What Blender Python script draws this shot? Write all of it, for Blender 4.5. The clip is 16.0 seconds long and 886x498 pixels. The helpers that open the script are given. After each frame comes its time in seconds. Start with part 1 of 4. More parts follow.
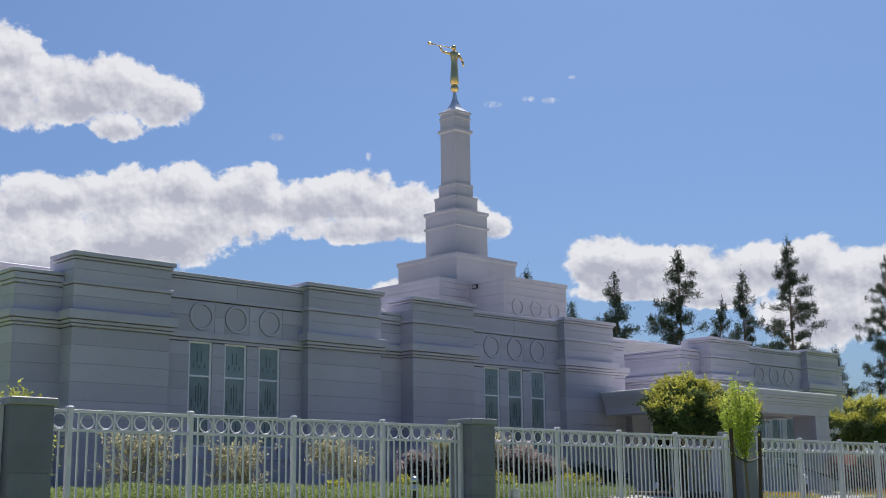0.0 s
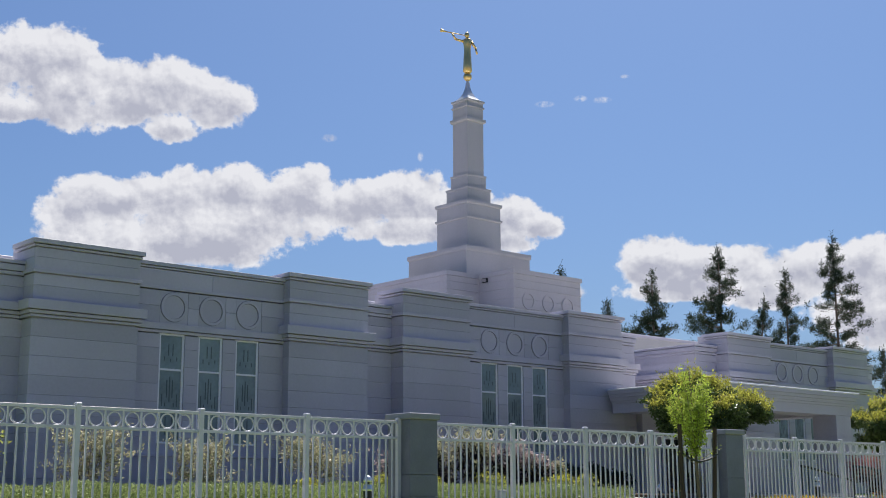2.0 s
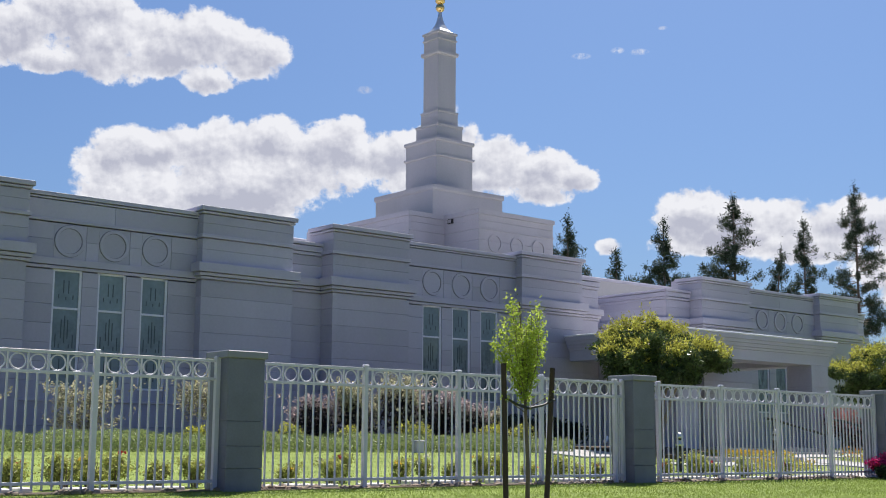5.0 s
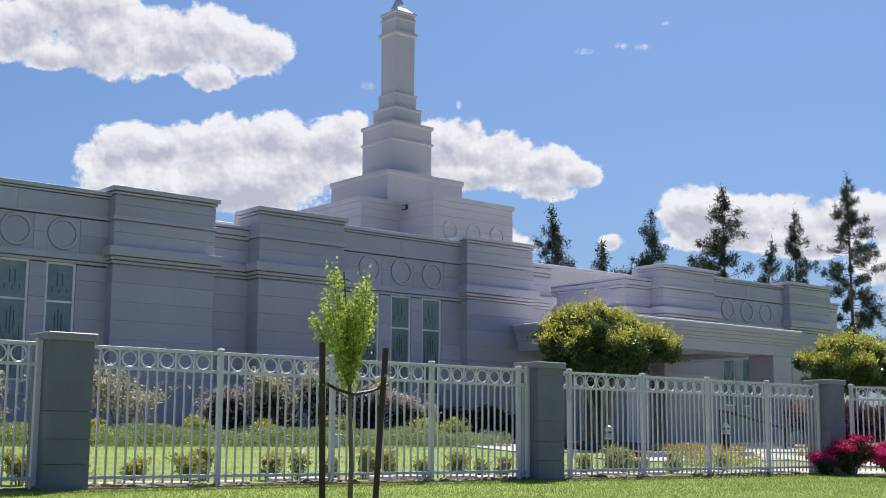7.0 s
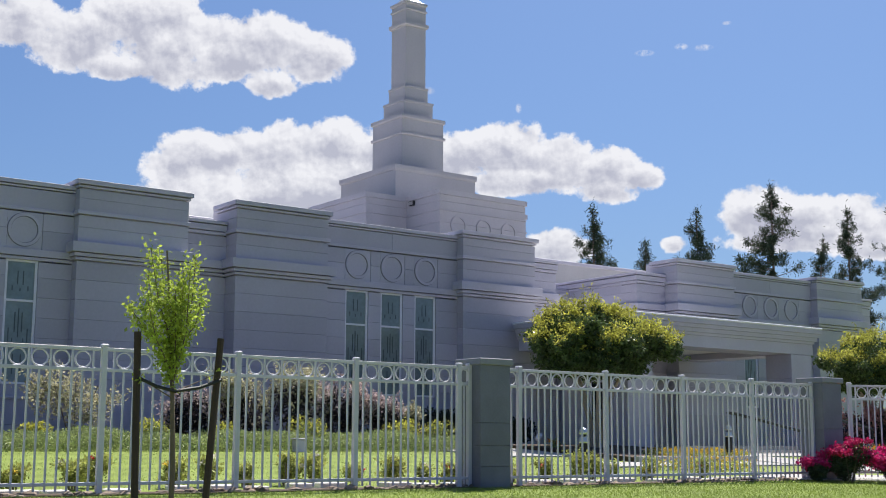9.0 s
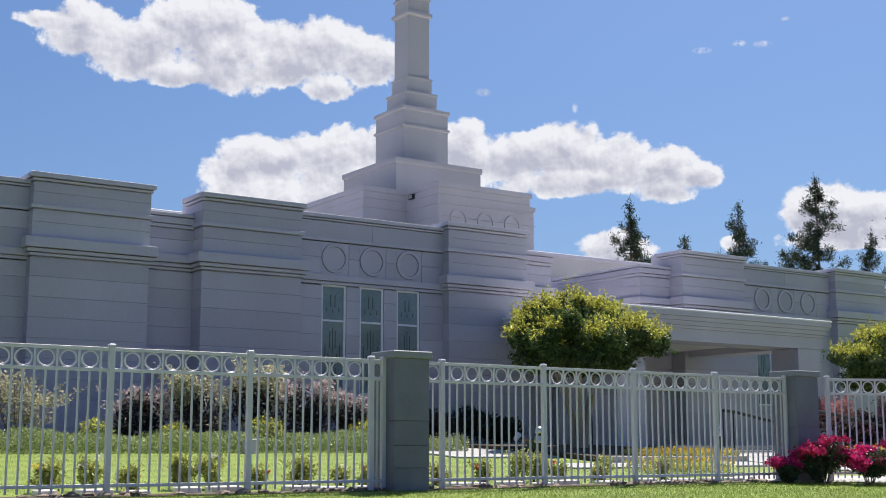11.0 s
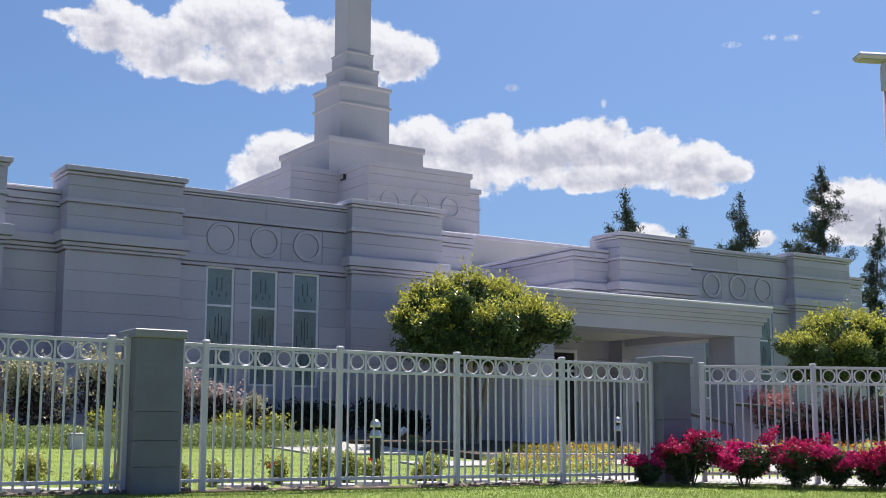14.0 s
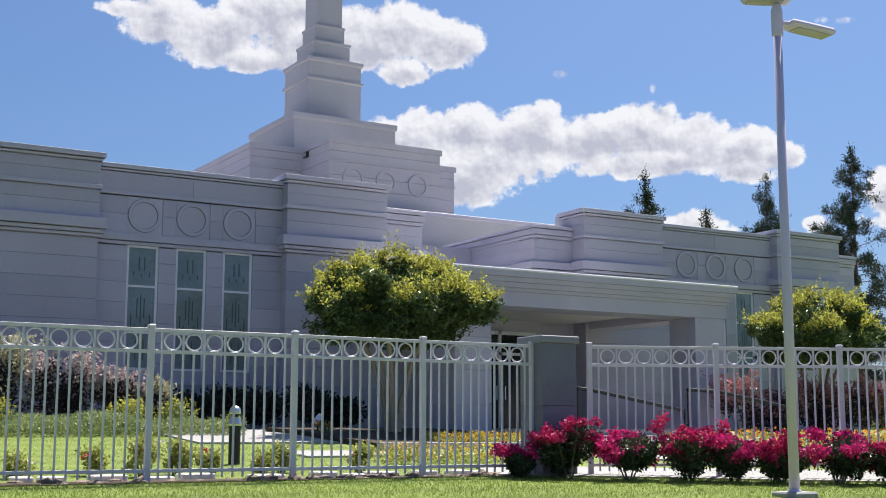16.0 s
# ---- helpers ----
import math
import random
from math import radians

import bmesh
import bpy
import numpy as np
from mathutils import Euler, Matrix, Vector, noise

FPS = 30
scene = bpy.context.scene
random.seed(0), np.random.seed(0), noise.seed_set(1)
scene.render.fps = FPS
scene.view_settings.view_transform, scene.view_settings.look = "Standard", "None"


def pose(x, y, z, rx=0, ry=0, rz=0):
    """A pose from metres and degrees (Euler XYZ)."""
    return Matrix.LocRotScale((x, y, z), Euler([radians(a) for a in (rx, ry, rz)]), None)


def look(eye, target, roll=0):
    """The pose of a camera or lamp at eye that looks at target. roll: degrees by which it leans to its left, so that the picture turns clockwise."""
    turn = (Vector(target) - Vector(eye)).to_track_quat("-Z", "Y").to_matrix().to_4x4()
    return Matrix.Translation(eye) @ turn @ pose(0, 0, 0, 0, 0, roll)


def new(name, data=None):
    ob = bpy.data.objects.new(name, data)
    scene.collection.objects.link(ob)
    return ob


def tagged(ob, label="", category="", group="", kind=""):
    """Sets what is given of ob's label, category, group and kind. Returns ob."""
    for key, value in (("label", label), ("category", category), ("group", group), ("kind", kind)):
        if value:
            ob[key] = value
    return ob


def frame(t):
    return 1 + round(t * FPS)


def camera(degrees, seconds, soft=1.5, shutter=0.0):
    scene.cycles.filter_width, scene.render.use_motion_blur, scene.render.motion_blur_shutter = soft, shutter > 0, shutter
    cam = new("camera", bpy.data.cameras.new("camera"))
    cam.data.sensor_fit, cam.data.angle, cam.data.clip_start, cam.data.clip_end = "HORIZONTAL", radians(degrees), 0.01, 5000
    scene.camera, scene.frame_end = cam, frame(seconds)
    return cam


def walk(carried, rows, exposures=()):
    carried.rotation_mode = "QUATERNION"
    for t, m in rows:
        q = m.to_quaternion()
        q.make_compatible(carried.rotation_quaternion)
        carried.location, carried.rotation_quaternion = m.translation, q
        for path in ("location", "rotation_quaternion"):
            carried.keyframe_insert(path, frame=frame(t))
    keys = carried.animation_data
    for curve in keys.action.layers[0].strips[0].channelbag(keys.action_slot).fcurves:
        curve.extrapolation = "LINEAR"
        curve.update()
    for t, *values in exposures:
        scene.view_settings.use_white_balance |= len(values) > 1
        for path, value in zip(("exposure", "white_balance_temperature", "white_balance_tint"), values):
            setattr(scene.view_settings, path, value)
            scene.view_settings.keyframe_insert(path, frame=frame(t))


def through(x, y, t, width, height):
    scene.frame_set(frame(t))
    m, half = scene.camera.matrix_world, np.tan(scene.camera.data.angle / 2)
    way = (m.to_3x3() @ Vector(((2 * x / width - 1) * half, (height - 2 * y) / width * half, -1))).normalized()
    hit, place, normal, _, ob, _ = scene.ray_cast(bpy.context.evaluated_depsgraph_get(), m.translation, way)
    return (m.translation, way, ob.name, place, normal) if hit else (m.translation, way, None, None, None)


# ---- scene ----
cam = camera(38.9, 16.0, soft=1.0)
PATH = [
    (0, (-7.772, -0.513, 1.491), (-6.409, 0.9, 1.875), -0.6),
    (0.5, (-7.049, -0.484, 1.489), (-5.701, 0.943, 1.876), -0.5),
    (1, (-6.337, -0.445, 1.485), (-5.005, 0.995, 1.877), -0.4),
    (1.5, (-5.643, -0.419, 1.486), (-4.327, 1.035, 1.878), -0.3),
    (2, (-4.96, -0.47, 1.493), (-3.658, 0.999, 1.878), -0.2),
    (2.5, (-4.262, -0.514, 1.499), (-2.978, 0.974, 1.869), 0.2),
    (3, (-3.538, -0.506, 1.499), (-2.271, 1.001, 1.85), 0.2),
    (5.5, (0.147, -0.17, 1.48), (1.419, 1.342, 1.785), 0.3),
    (6, (0.883, -0.06, 1.47), (2.162, 1.447, 1.773), 0.3),
    (6.5, (1.615, 0.018, 1.461), (2.891, 1.528, 1.764), 0.1),
    (7, (2.362, 0.032, 1.459), (3.627, 1.551, 1.763), 0.3),
    (7.5, (3.102, 0.086, 1.455), (4.349, 1.62, 1.76), 0.1),
    (8, (3.814, 0.143, 1.449), (5.039, 1.694, 1.756), -0.1),
    (8.5, (4.534, 0.155, 1.456), (5.738, 1.721, 1.765), 0.1),
    (9, (5.219, 0.176, 1.466), (6.407, 1.754, 1.776), 0.2),
    (11.5, (8.701, 0.188, 1.44), (9.789, 1.837, 1.753), -0.3),
    (12, (9.382, 0.33, 1.442), (10.447, 1.994, 1.756), -0.4),
    (12.5, (10.107, 0.496, 1.45), (11.163, 2.166, 1.765), -0.1),
    (13, (10.914, 0.574, 1.442), (11.974, 2.24, 1.754), -0.1),
    (13.5, (11.754, 0.606, 1.443), (12.824, 2.267, 1.753), 0.1),
    (14, (12.609, 0.643, 1.445), (13.685, 2.301, 1.751), 0.1),
    (14.5, (13.474, 0.685, 1.441), (14.546, 2.347, 1.742), -0.0),
    (15, (14.345, 0.712, 1.464), (15.403, 2.383, 1.76), 0.0),
    (15.5, (15.225, 0.727, 1.474), (16.261, 2.412, 1.765), 0.0),
    (16, (16.109, 0.726, 1.468), (17.121, 2.427, 1.754), 0.1),
]
walk(cam, [(t, look(eye, target, roll)) for t, eye, target, roll in PATH],
     exposures=[(0, 0.47), (3, 0.52), (6, 0.61), (10, 0.61), (13, 0.63), (16, 0.67)])

# ---- world and sun ----
SUN_AZ, SUN_EL = 56.0, 61.0          # degrees clockwise from +y, and up

world = bpy.data.worlds.new("sky")
scene.world = world
world.use_nodes = True
wt = world.node_tree
wt.nodes.clear()


def wnode(kind, **values):
    n = wt.nodes.new(kind)
    for key, value in values.items():
        setattr(n, key, value)
    return n


def wmath(op, a, b=None, c=None):
    n = wnode("ShaderNodeMath", operation=op)
    for i, v in enumerate((a, b, c)):
        if v is None:
            continue
        if isinstance(v, (int, float)):
            n.inputs[i].default_value = v
        else:
            wt.links.new(v, n.inputs[i])
    return n.outputs[0]


sky = wnode("ShaderNodeTexSky", sky_type="NISHITA", sun_disc=False)
sky.sun_elevation, sky.sun_rotation = radians(SUN_EL), radians(SUN_AZ)
sky.air_density, sky.dust_density, sky.ozone_density = 1.0, 2.0, 2.4
direction = wnode("ShaderNodeTexCoord").outputs["Generated"]
split = wnode("ShaderNodeSeparateXYZ")
wt.links.new(direction, split.inputs[0])
AZ = wmath("MULTIPLY", wmath("ARCTAN2", split.outputs[0], split.outputs[1]), 57.2958)
EL = wmath("MULTIPLY", wmath("ARCSINE", split.outputs[2]), 57.2958)
sphere = wnode("ShaderNodeCombineXYZ")
wt.links.new(AZ, sphere.inputs[0])
wt.links.new(EL, sphere.inputs[1])


def wnoise(scale, detail, rough, offset=0.0):
    n = wnode("ShaderNodeTexNoise")
    m = wnode("ShaderNodeVectorMath", operation="ADD")
    m.inputs[1].default_value = (offset, offset * 1.7, 0)
    wt.links.new(sphere.outputs[0], m.inputs[0])
    wt.links.new(m.outputs[0], n.inputs["Vector"])
    n.inputs["Scale"].default_value, n.inputs["Detail"].default_value, n.inputs["Roughness"].default_value = scale, detail, rough
    return n.outputs[0]


# cumulus banks: azimuth, elevation, half width, half height in degrees
HIGH_BANK = [
    (16.3, 18.5, 1.5, 0.4), (17.7, 18.2, 1.8, 1.2), (19.9, 17.5, 2.3, 1.2), (22.9, 18.7, 2.5, 1.6), (24.3, 17.1, 1.9, 1.3), (27.0, 17.1, 1.7, 0.8), (26.6, 18.1, 2.0, 1.0),
    (29.0, 18.0, 2.0, 1.2), (30.9, 17.5, 1.7, 1.1), (28.8, 16.2, 1.2, 0.6), (21.9, 16.5, 1.6, 0.5),
]
LONG_BANK = [
    (24.8, 12.3, 1.5, 0.9), (25.7, 12.9, 1.8, 1.0), (28.0, 13.0, 2.1, 1.0), (30.0, 13.4, 2.1, 1.1), (32.4, 13.5, 2.1, 1.2), (34.8, 13.5, 2.1, 1.2),
    (37.4, 13.1, 2.1, 1.1), (40.0, 13.4, 2.0, 1.2), (42.4, 12.9, 2.1, 1.1), (44.7, 12.3, 1.7, 1.0), (46.0, 12.1, 1.0, 0.7), (29.0, 11.7, 3.6, 1.0),
    (32.7, 12.0, 3.2, 1.0), (40.0, 11.9, 3.1, 0.6), (44.7, 11.4, 1.3, 0.5), (25.2, 11.3, 2.0, 1.0), (27.0, 10.8, 3.0, 1.1), (31.0, 11.0, 3.0, 0.9), (25.5, 10.0, 2.5, 1.0), (42.2, 8.9, 1.6, 0.8), (47.6, 9.0, 0.6, 0.4),
]
LOW_BANK = [
    (50.8, 10.3, 1.1, 1.1), (51.6, 10.3, 1.7, 1.2), (53.3, 9.9, 1.7, 1.0), (55.3, 9.8, 1.7, 1.1), (57.0, 9.5, 1.7, 1.1), (58.6, 9.8, 1.4, 1.1),
    (52.8, 9.1, 2.9, 0.6), (60.5, 9.5, 2.0, 1.4), (62.7, 9.1, 2.0, 1.4), (61.0, 7.5, 2.7, 1.4), (56.2, 8.7, 2.1, 0.6),
]
WISPS = [(46.4, 17.6, 0.5, 0.16), (48.1, 17.8, 0.35, 0.16), (49.1, 17.7, 0.5, 0.16), (50.2, 18.7, 0.25, 0.1), (36.2, 16.1, 0.4, 0.2), (40.5, 15.3, 0.16, 0.26)]
field = None
under = None
for ca, ce, rw, rh in HIGH_BANK + LONG_BANK + LOW_BANK:
    du = wmath("MULTIPLY", wmath("SUBTRACT", AZ, ca), 1 / (rw * 1.18))
    dv = wmath("MULTIPLY", wmath("SUBTRACT", EL, ce), 1 / (rh * 1.18))
    d2 = wmath("ADD", wmath("MULTIPLY", du, du), wmath("MULTIPLY", dv, dv))
    one = wmath("MAXIMUM", wmath("SUBTRACT", 1.0, d2), -3.0)
    low = wmath("MULTIPLY", wmath("MAXIMUM", one, 0.0), dv)
    under = low if under is None else wmath("ADD", under, low)
    field = one if field is None else wmath("SMOOTH_MAX", field, one, 0.5)
billow = wmath("SUBTRACT", wnoise(0.55, 9.0, 0.58), 0.5)
curl = wmath("SUBTRACT", wnoise(2.4, 7.0, 0.65, 31.0), 0.5)
shape = wmath("ADD", wmath("ADD", field, wmath("MULTIPLY", billow, 2.6)), wmath("MULTIPLY", curl, 0.75))
edge = wnode("ShaderNodeMapRange", interpolation_type="SMOOTHSTEP")
edge.inputs["From Min"].default_value, edge.inputs["From Max"].default_value = 0.02, 0.42
wt.links.new(shape, edge.inputs["Value"])
# each billow is bright on the side of the sun, above and to the right; thick undersides are greyer
sunward = wmath("SUBTRACT", wnoise(0.55, 3.0, 0.55, 0.34), wnoise(0.55, 3.0, 0.55))
sunward_fine = wmath("SUBTRACT", wnoise(1.5, 3.0, 0.55, 17.1), wnoise(1.5, 3.0, 0.55, 17.0))
thick = wnode("ShaderNodeMapRange", interpolation_type="SMOOTHSTEP")
thick.inputs["From Min"].default_value, thick.inputs["From Max"].default_value = 0.15, 1.45
wt.links.new(wmath("ADD", shape, wmath("MULTIPLY", under, -1.1)), thick.inputs["Value"])
shade = wmath("ADD", wmath("MULTIPLY", thick.outputs[0], 0.92), wmath("ADD", wmath("MULTIPLY", sunward, 2.4), wmath("MULTIPLY", sunward_fine, 0.9)))
shade = wmath("MINIMUM", wmath("MAXIMUM", wmath("ADD", shade, 0.02), 0.0), 1.0)
tone = wnode("ShaderNodeMix", data_type="RGBA")
wt.links.new(shade, tone.inputs[0])
tone.inputs[6].default_value, tone.inputs[7].default_value = (0.585, 0.585, 0.61, 1), (0.33, 0.337, 0.40, 1)
sky_dim = wnode("ShaderNodeMix", data_type="RGBA", blend_type="MULTIPLY")
sky_dim.inputs[0].default_value = 1.0
wt.links.new(sky.outputs[0], sky_dim.inputs[6])
sky_dim.inputs[7].default_value = (0.0405, 0.0535, 0.0725, 1)
blend = wnode("ShaderNodeMix", data_type="RGBA")
wisp = None
for ca, ce, rw, rh in WISPS:
    du = wmath("MULTIPLY", wmath("SUBTRACT", AZ, ca), 1 / rw)
    dv = wmath("MULTIPLY", wmath("SUBTRACT", EL, ce), 1 / rh)
    one = wmath("MAXIMUM", wmath("SUBTRACT", 1.0, wmath("ADD", wmath("MULTIPLY", du, du), wmath("MULTIPLY", dv, dv))), 0.0)
    wisp = one if wisp is None else wmath("MAXIMUM", wisp, one)
shred = wmath("MAXIMUM", wmath("MULTIPLY_ADD", wnoise(3.2, 6.0, 0.65, 5.0), 3.2, -1.25), 0.0)
wisp = wmath("MINIMUM", wmath("MULTIPLY", wmath("MULTIPLY", wisp, shred), 0.9), 0.6)
wt.links.new(wmath("MAXIMUM", wmath("MULTIPLY", edge.outputs[0], 0.97), wisp), blend.inputs[0])
wt.links.new(sky_dim.outputs[2], blend.inputs[6])
wt.links.new(tone.outputs[2], blend.inputs[7])
back = wnode("ShaderNodeBackground")
wt.links.new(blend.outputs[2], back.inputs[0])
wout = wnode("ShaderNodeOutputWorld")
wt.links.new(back.outputs[0], wout.inputs[0])

sun = new("sun", bpy.data.lights.new("sun", "SUN"))
sun.data.energy, sun.data.angle, sun.data.color = 5.0, radians(0.53), (1.0, 0.95, 0.87)
sa, se = radians(SUN_AZ), radians(SUN_EL)
sun.matrix_world = look((60 * math.sin(sa), 60 * math.cos(sa), 60), (60 * math.sin(sa) - math.sin(sa) * math.cos(se), 60 * math.cos(sa) - math.cos(sa) * math.cos(se), 60 - math.sin(se)))


# ---- materials ----
def surface(name, base, rough=0.7, metal=0.0, scale=3.0, vary=0.12, fine=40.0, bump=0.15, random_tone=0.0, stain=None, streak=False, spec=0.5, island=0.0, through=0.0, stripe=0.0):
    m = bpy.data.materials.new(name)
    m.use_nodes = True
    nt = m.node_tree
    p = nt.nodes["Principled BSDF"]
    N, Lk = nt.nodes.new, nt.links.new
    tc = N("ShaderNodeTexCoord")
    mp = N("ShaderNodeMapping")
    Lk(tc.outputs["Object"], mp.inputs[0])
    if streak:
        mp.inputs["Scale"].default_value = (1, 1, 0.18)
    big, small = N("ShaderNodeTexNoise"), N("ShaderNodeTexNoise")
    Lk(mp.outputs[0], big.inputs["Vector"])
    Lk(tc.outputs["Object"], small.inputs["Vector"])
    big.inputs["Scale"].default_value, big.inputs["Detail"].default_value = scale, 5
    small.inputs["Scale"].default_value, small.inputs["Detail"].default_value = fine, 4
    add = N("ShaderNodeMath")
    add.operation = "MULTIPLY_ADD"
    Lk(small.outputs[0], add.inputs[0])
    add.inputs[1].default_value = 0.5
    Lk(big.outputs[0], add.inputs[2])
    value = add.outputs[0]
    rng = N("ShaderNodeMapRange")
    rng.inputs["From Min"].default_value, rng.inputs["From Max"].default_value = 0.45, 1.05
    rng.inputs["To Min"].default_value, rng.inputs["To Max"].default_value = 1 - vary, 1 + vary
    Lk(value, rng.inputs["Value"])
    tone = rng.outputs[0]
    for amount, kind in ((random_tone, "ShaderNodeObjectInfo"), (island, "ShaderNodeNewGeometry")):
        if amount:
            src = N(kind)
            r = N("ShaderNodeMapRange")
            r.inputs["To Min"].default_value, r.inputs["To Max"].default_value = 1 - amount, 1 + amount
            Lk(src.outputs["Random" if kind == "ShaderNodeObjectInfo" else "Random Per Island"], r.inputs["Value"])
            mul = N("ShaderNodeMath")
            mul.operation = "MULTIPLY"
            Lk(tone, mul.inputs[0])
            Lk(r.outputs[0], mul.inputs[1])
            tone = mul.outputs[0]
    if stripe:                      # bands left by the mower
        wave = N("ShaderNodeTexWave")
        wave.wave_type, wave.bands_direction, wave.wave_profile = "BANDS", "Y", "SIN"
        wave.inputs["Scale"].default_value, wave.inputs["Distortion"].default_value = 0.28, 0.6
        Lk(tc.outputs["Object"], wave.inputs["Vector"])
        r = N("ShaderNodeMapRange")
        r.inputs["To Min"].default_value, r.inputs["To Max"].default_value = 1 - stripe, 1 + stripe
        Lk(wave.outputs["Fac"], r.inputs["Value"])
        mul = N("ShaderNodeMath")
        mul.operation = "MULTIPLY"
        Lk(tone, mul.inputs[0])
        Lk(r.outputs[0], mul.inputs[1])
        tone = mul.outputs[0]
    col = N("ShaderNodeMix")
    col.data_type, col.blend_type = "RGBA", "MULTIPLY"
    col.inputs[0].default_value = 1
    col.inputs[6].default_value = (*base, 1)
    Lk(tone, col.inputs[7])
    out = col.outputs[2]
    if stain:
        st = N("ShaderNodeTexNoise")
        st.inputs["Scale"].default_value, st.inputs["Detail"].default_value = stain[1], 6
        Lk(mp.outputs[0], st.inputs["Vector"])
        ramp = N("ShaderNodeMapRange")
        ramp.inputs["From Min"].default_value, ramp.inputs["From Max"].default_value = 0.5, 0.72
        ramp.inputs["To Max"].default_value = stain[2]
        Lk(st.outputs[0], ramp.inputs["Value"])
        mx = N("ShaderNodeMix")
        mx.data_type = "RGBA"
        Lk(ramp.outputs[0], mx.inputs[0])
        Lk(out, mx.inputs[6])
        mx.inputs[7].default_value = (*stain[0], 1)
        out = mx.outputs[2]
    Lk(out, p.inputs["Base Color"])
    p.inputs["Roughness"].default_value, p.inputs["Metallic"].default_value = rough, metal
    p.inputs["Specular IOR Level"].default_value = spec
    if bump:
        b = N("ShaderNodeBump")
        b.inputs["Strength"].default_value, b.inputs["Distance"].default_value = bump, 0.02
        Lk(value, b.inputs["Height"])
        Lk(b.outputs[0], p.inputs["Normal"])
    if through:
        tr = N("ShaderNodeBsdfTranslucent")
        Lk(out, tr.inputs[0])
        ms = N("ShaderNodeMixShader")
        ms.inputs[0].default_value = through
        Lk(p.outputs[0], ms.inputs[1])
        Lk(tr.outputs[0], ms.inputs[2])
        Lk(ms.outputs[0], nt.nodes["Material Output"].inputs[0])
    return m


STONE = surface("grey_granite_cladding", (0.462, 0.448, 0.535), 0.62, scale=0.7, vary=0.11, fine=13, bump=0.12, random_tone=0.085, stain=((0.28, 0.28, 0.31), 0.35, 0.4), streak=True)
TRIM = surface("grey_granite_trim", (0.475, 0.46, 0.548), 0.6, scale=0.7, vary=0.09, fine=14, bump=0.1, stain=((0.30, 0.30, 0.31), 0.5, 0.2), streak=True)
TOWER = surface("warm_grey_tower_cladding", (0.465, 0.45, 0.47), 0.65, scale=0.7, vary=0.09, fine=13, bump=0.1, stain=((0.33, 0.32, 0.32), 0.4, 0.3), streak=True)
JOINT_SHADOW = surface("dark_joint_shadow", (0.16, 0.16, 0.19), 0.9, scale=3, vary=0.15, fine=40, bump=0.1)
ROOF = surface("pale_flat_roof", (0.62, 0.60, 0.57), 0.85, scale=0.8, vary=0.08, fine=30)
SLAB = surface("dark_granite_slab", (0.145, 0.148, 0.195), 0.45, scale=2.2, vary=0.18, fine=30, bump=0.05, random_tone=0.1, stain=((0.24, 0.25, 0.27), 1.2, 0.35))
SLAB_CAP = surface("granite_cap", (0.24, 0.24, 0.285), 0.5, scale=3, vary=0.12, fine=70, bump=0.05)
FENCE = surface("grey_powder_coat", (0.62, 0.59, 0.68), 0.42, 0.0, scale=5, vary=0.06, fine=90, bump=0.03, random_tone=0.05)
ALU = surface("pale_aluminium_frame", (0.78, 0.78, 0.85), 0.4, 0.0, scale=4, vary=0.04, fine=60, bump=0)
GLASS = surface("teal_art_glass", (0.20, 0.25, 0.268), 0.12, 0.0, scale=1.3, vary=0.25, fine=9, bump=0.02, random_tone=0.12, spec=0.6)
LEAD = surface("dark_glass_motif", (0.05, 0.07, 0.078), 0.3, scale=5, vary=0.1, fine=40, bump=0)
GOLD = surface("gold_leaf", (0.80, 0.57, 0.24), 0.28, 1.0, scale=4, vary=0.1, fine=30, bump=0.04)
LEADROOF = surface("pale_metal_roof", (0.55, 0.56, 0.58), 0.35, 0.6, scale=3, vary=0.08, fine=30, bump=0.03)
LAWN = surface("mown_lawn", (0.18, 0.235, 0.047), 0.8, scale=0.35, vary=0.16, fine=16, bump=0.45, stain=((0.24, 0.285, 0.07), 0.9, 0.35), spec=0.2, stripe=0.12)
BLADE = surface("grass_blade", (0.21, 0.28, 0.055), 0.55, scale=0.5, vary=0.15, fine=8, bump=0, island=0.35, through=0.45, spec=0.3)
WALKWAY = surface("pale_concrete", (0.37, 0.355, 0.345), 0.85, scale=0.8, vary=0.12, fine=60, bump=0.15, stain=((0.33, 0.31, 0.28), 0.6, 0.4))
ASPHALT = surface("asphalt", (0.05, 0.05, 0.052), 0.9, scale=0.7, vary=0.2, fine=90, bump=0.4)
EARTH = surface("dry_grey_earth", (0.26, 0.24, 0.22), 0.95, scale=0.05, vary=0.2, fine=3, bump=0.3)
SOIL = surface("dark_mulch", (0.075, 0.05, 0.035), 0.95, scale=3, vary=0.3, fine=35, bump=1.0)
WHITE_STONE = surface("white_edging_stone", (0.68, 0.66, 0.62), 0.8, scale=5, vary=0.12, fine=50, bump=0.3, random_tone=0.12)
RUBBLE = surface("brown_rubble_stone", (0.22, 0.17, 0.13), 0.9, scale=6, vary=0.3, fine=40, bump=0.6, random_tone=0.35)
BARK = surface("grey_brown_bark", (0.16, 0.12, 0.09), 0.9, scale=5, vary=0.3, fine=30, bump=0.8, streak=True)
PALE_BARK = surface("smooth_pale_bark", (0.33, 0.27, 0.21), 0.8, scale=4, vary=0.3, fine=25, bump=0.4, streak=True)
STAKE = surface("dark_wood_stake", (0.055, 0.036, 0.028), 0.85, scale=6, vary=0.25, fine=35, bump=0.5, streak=True)
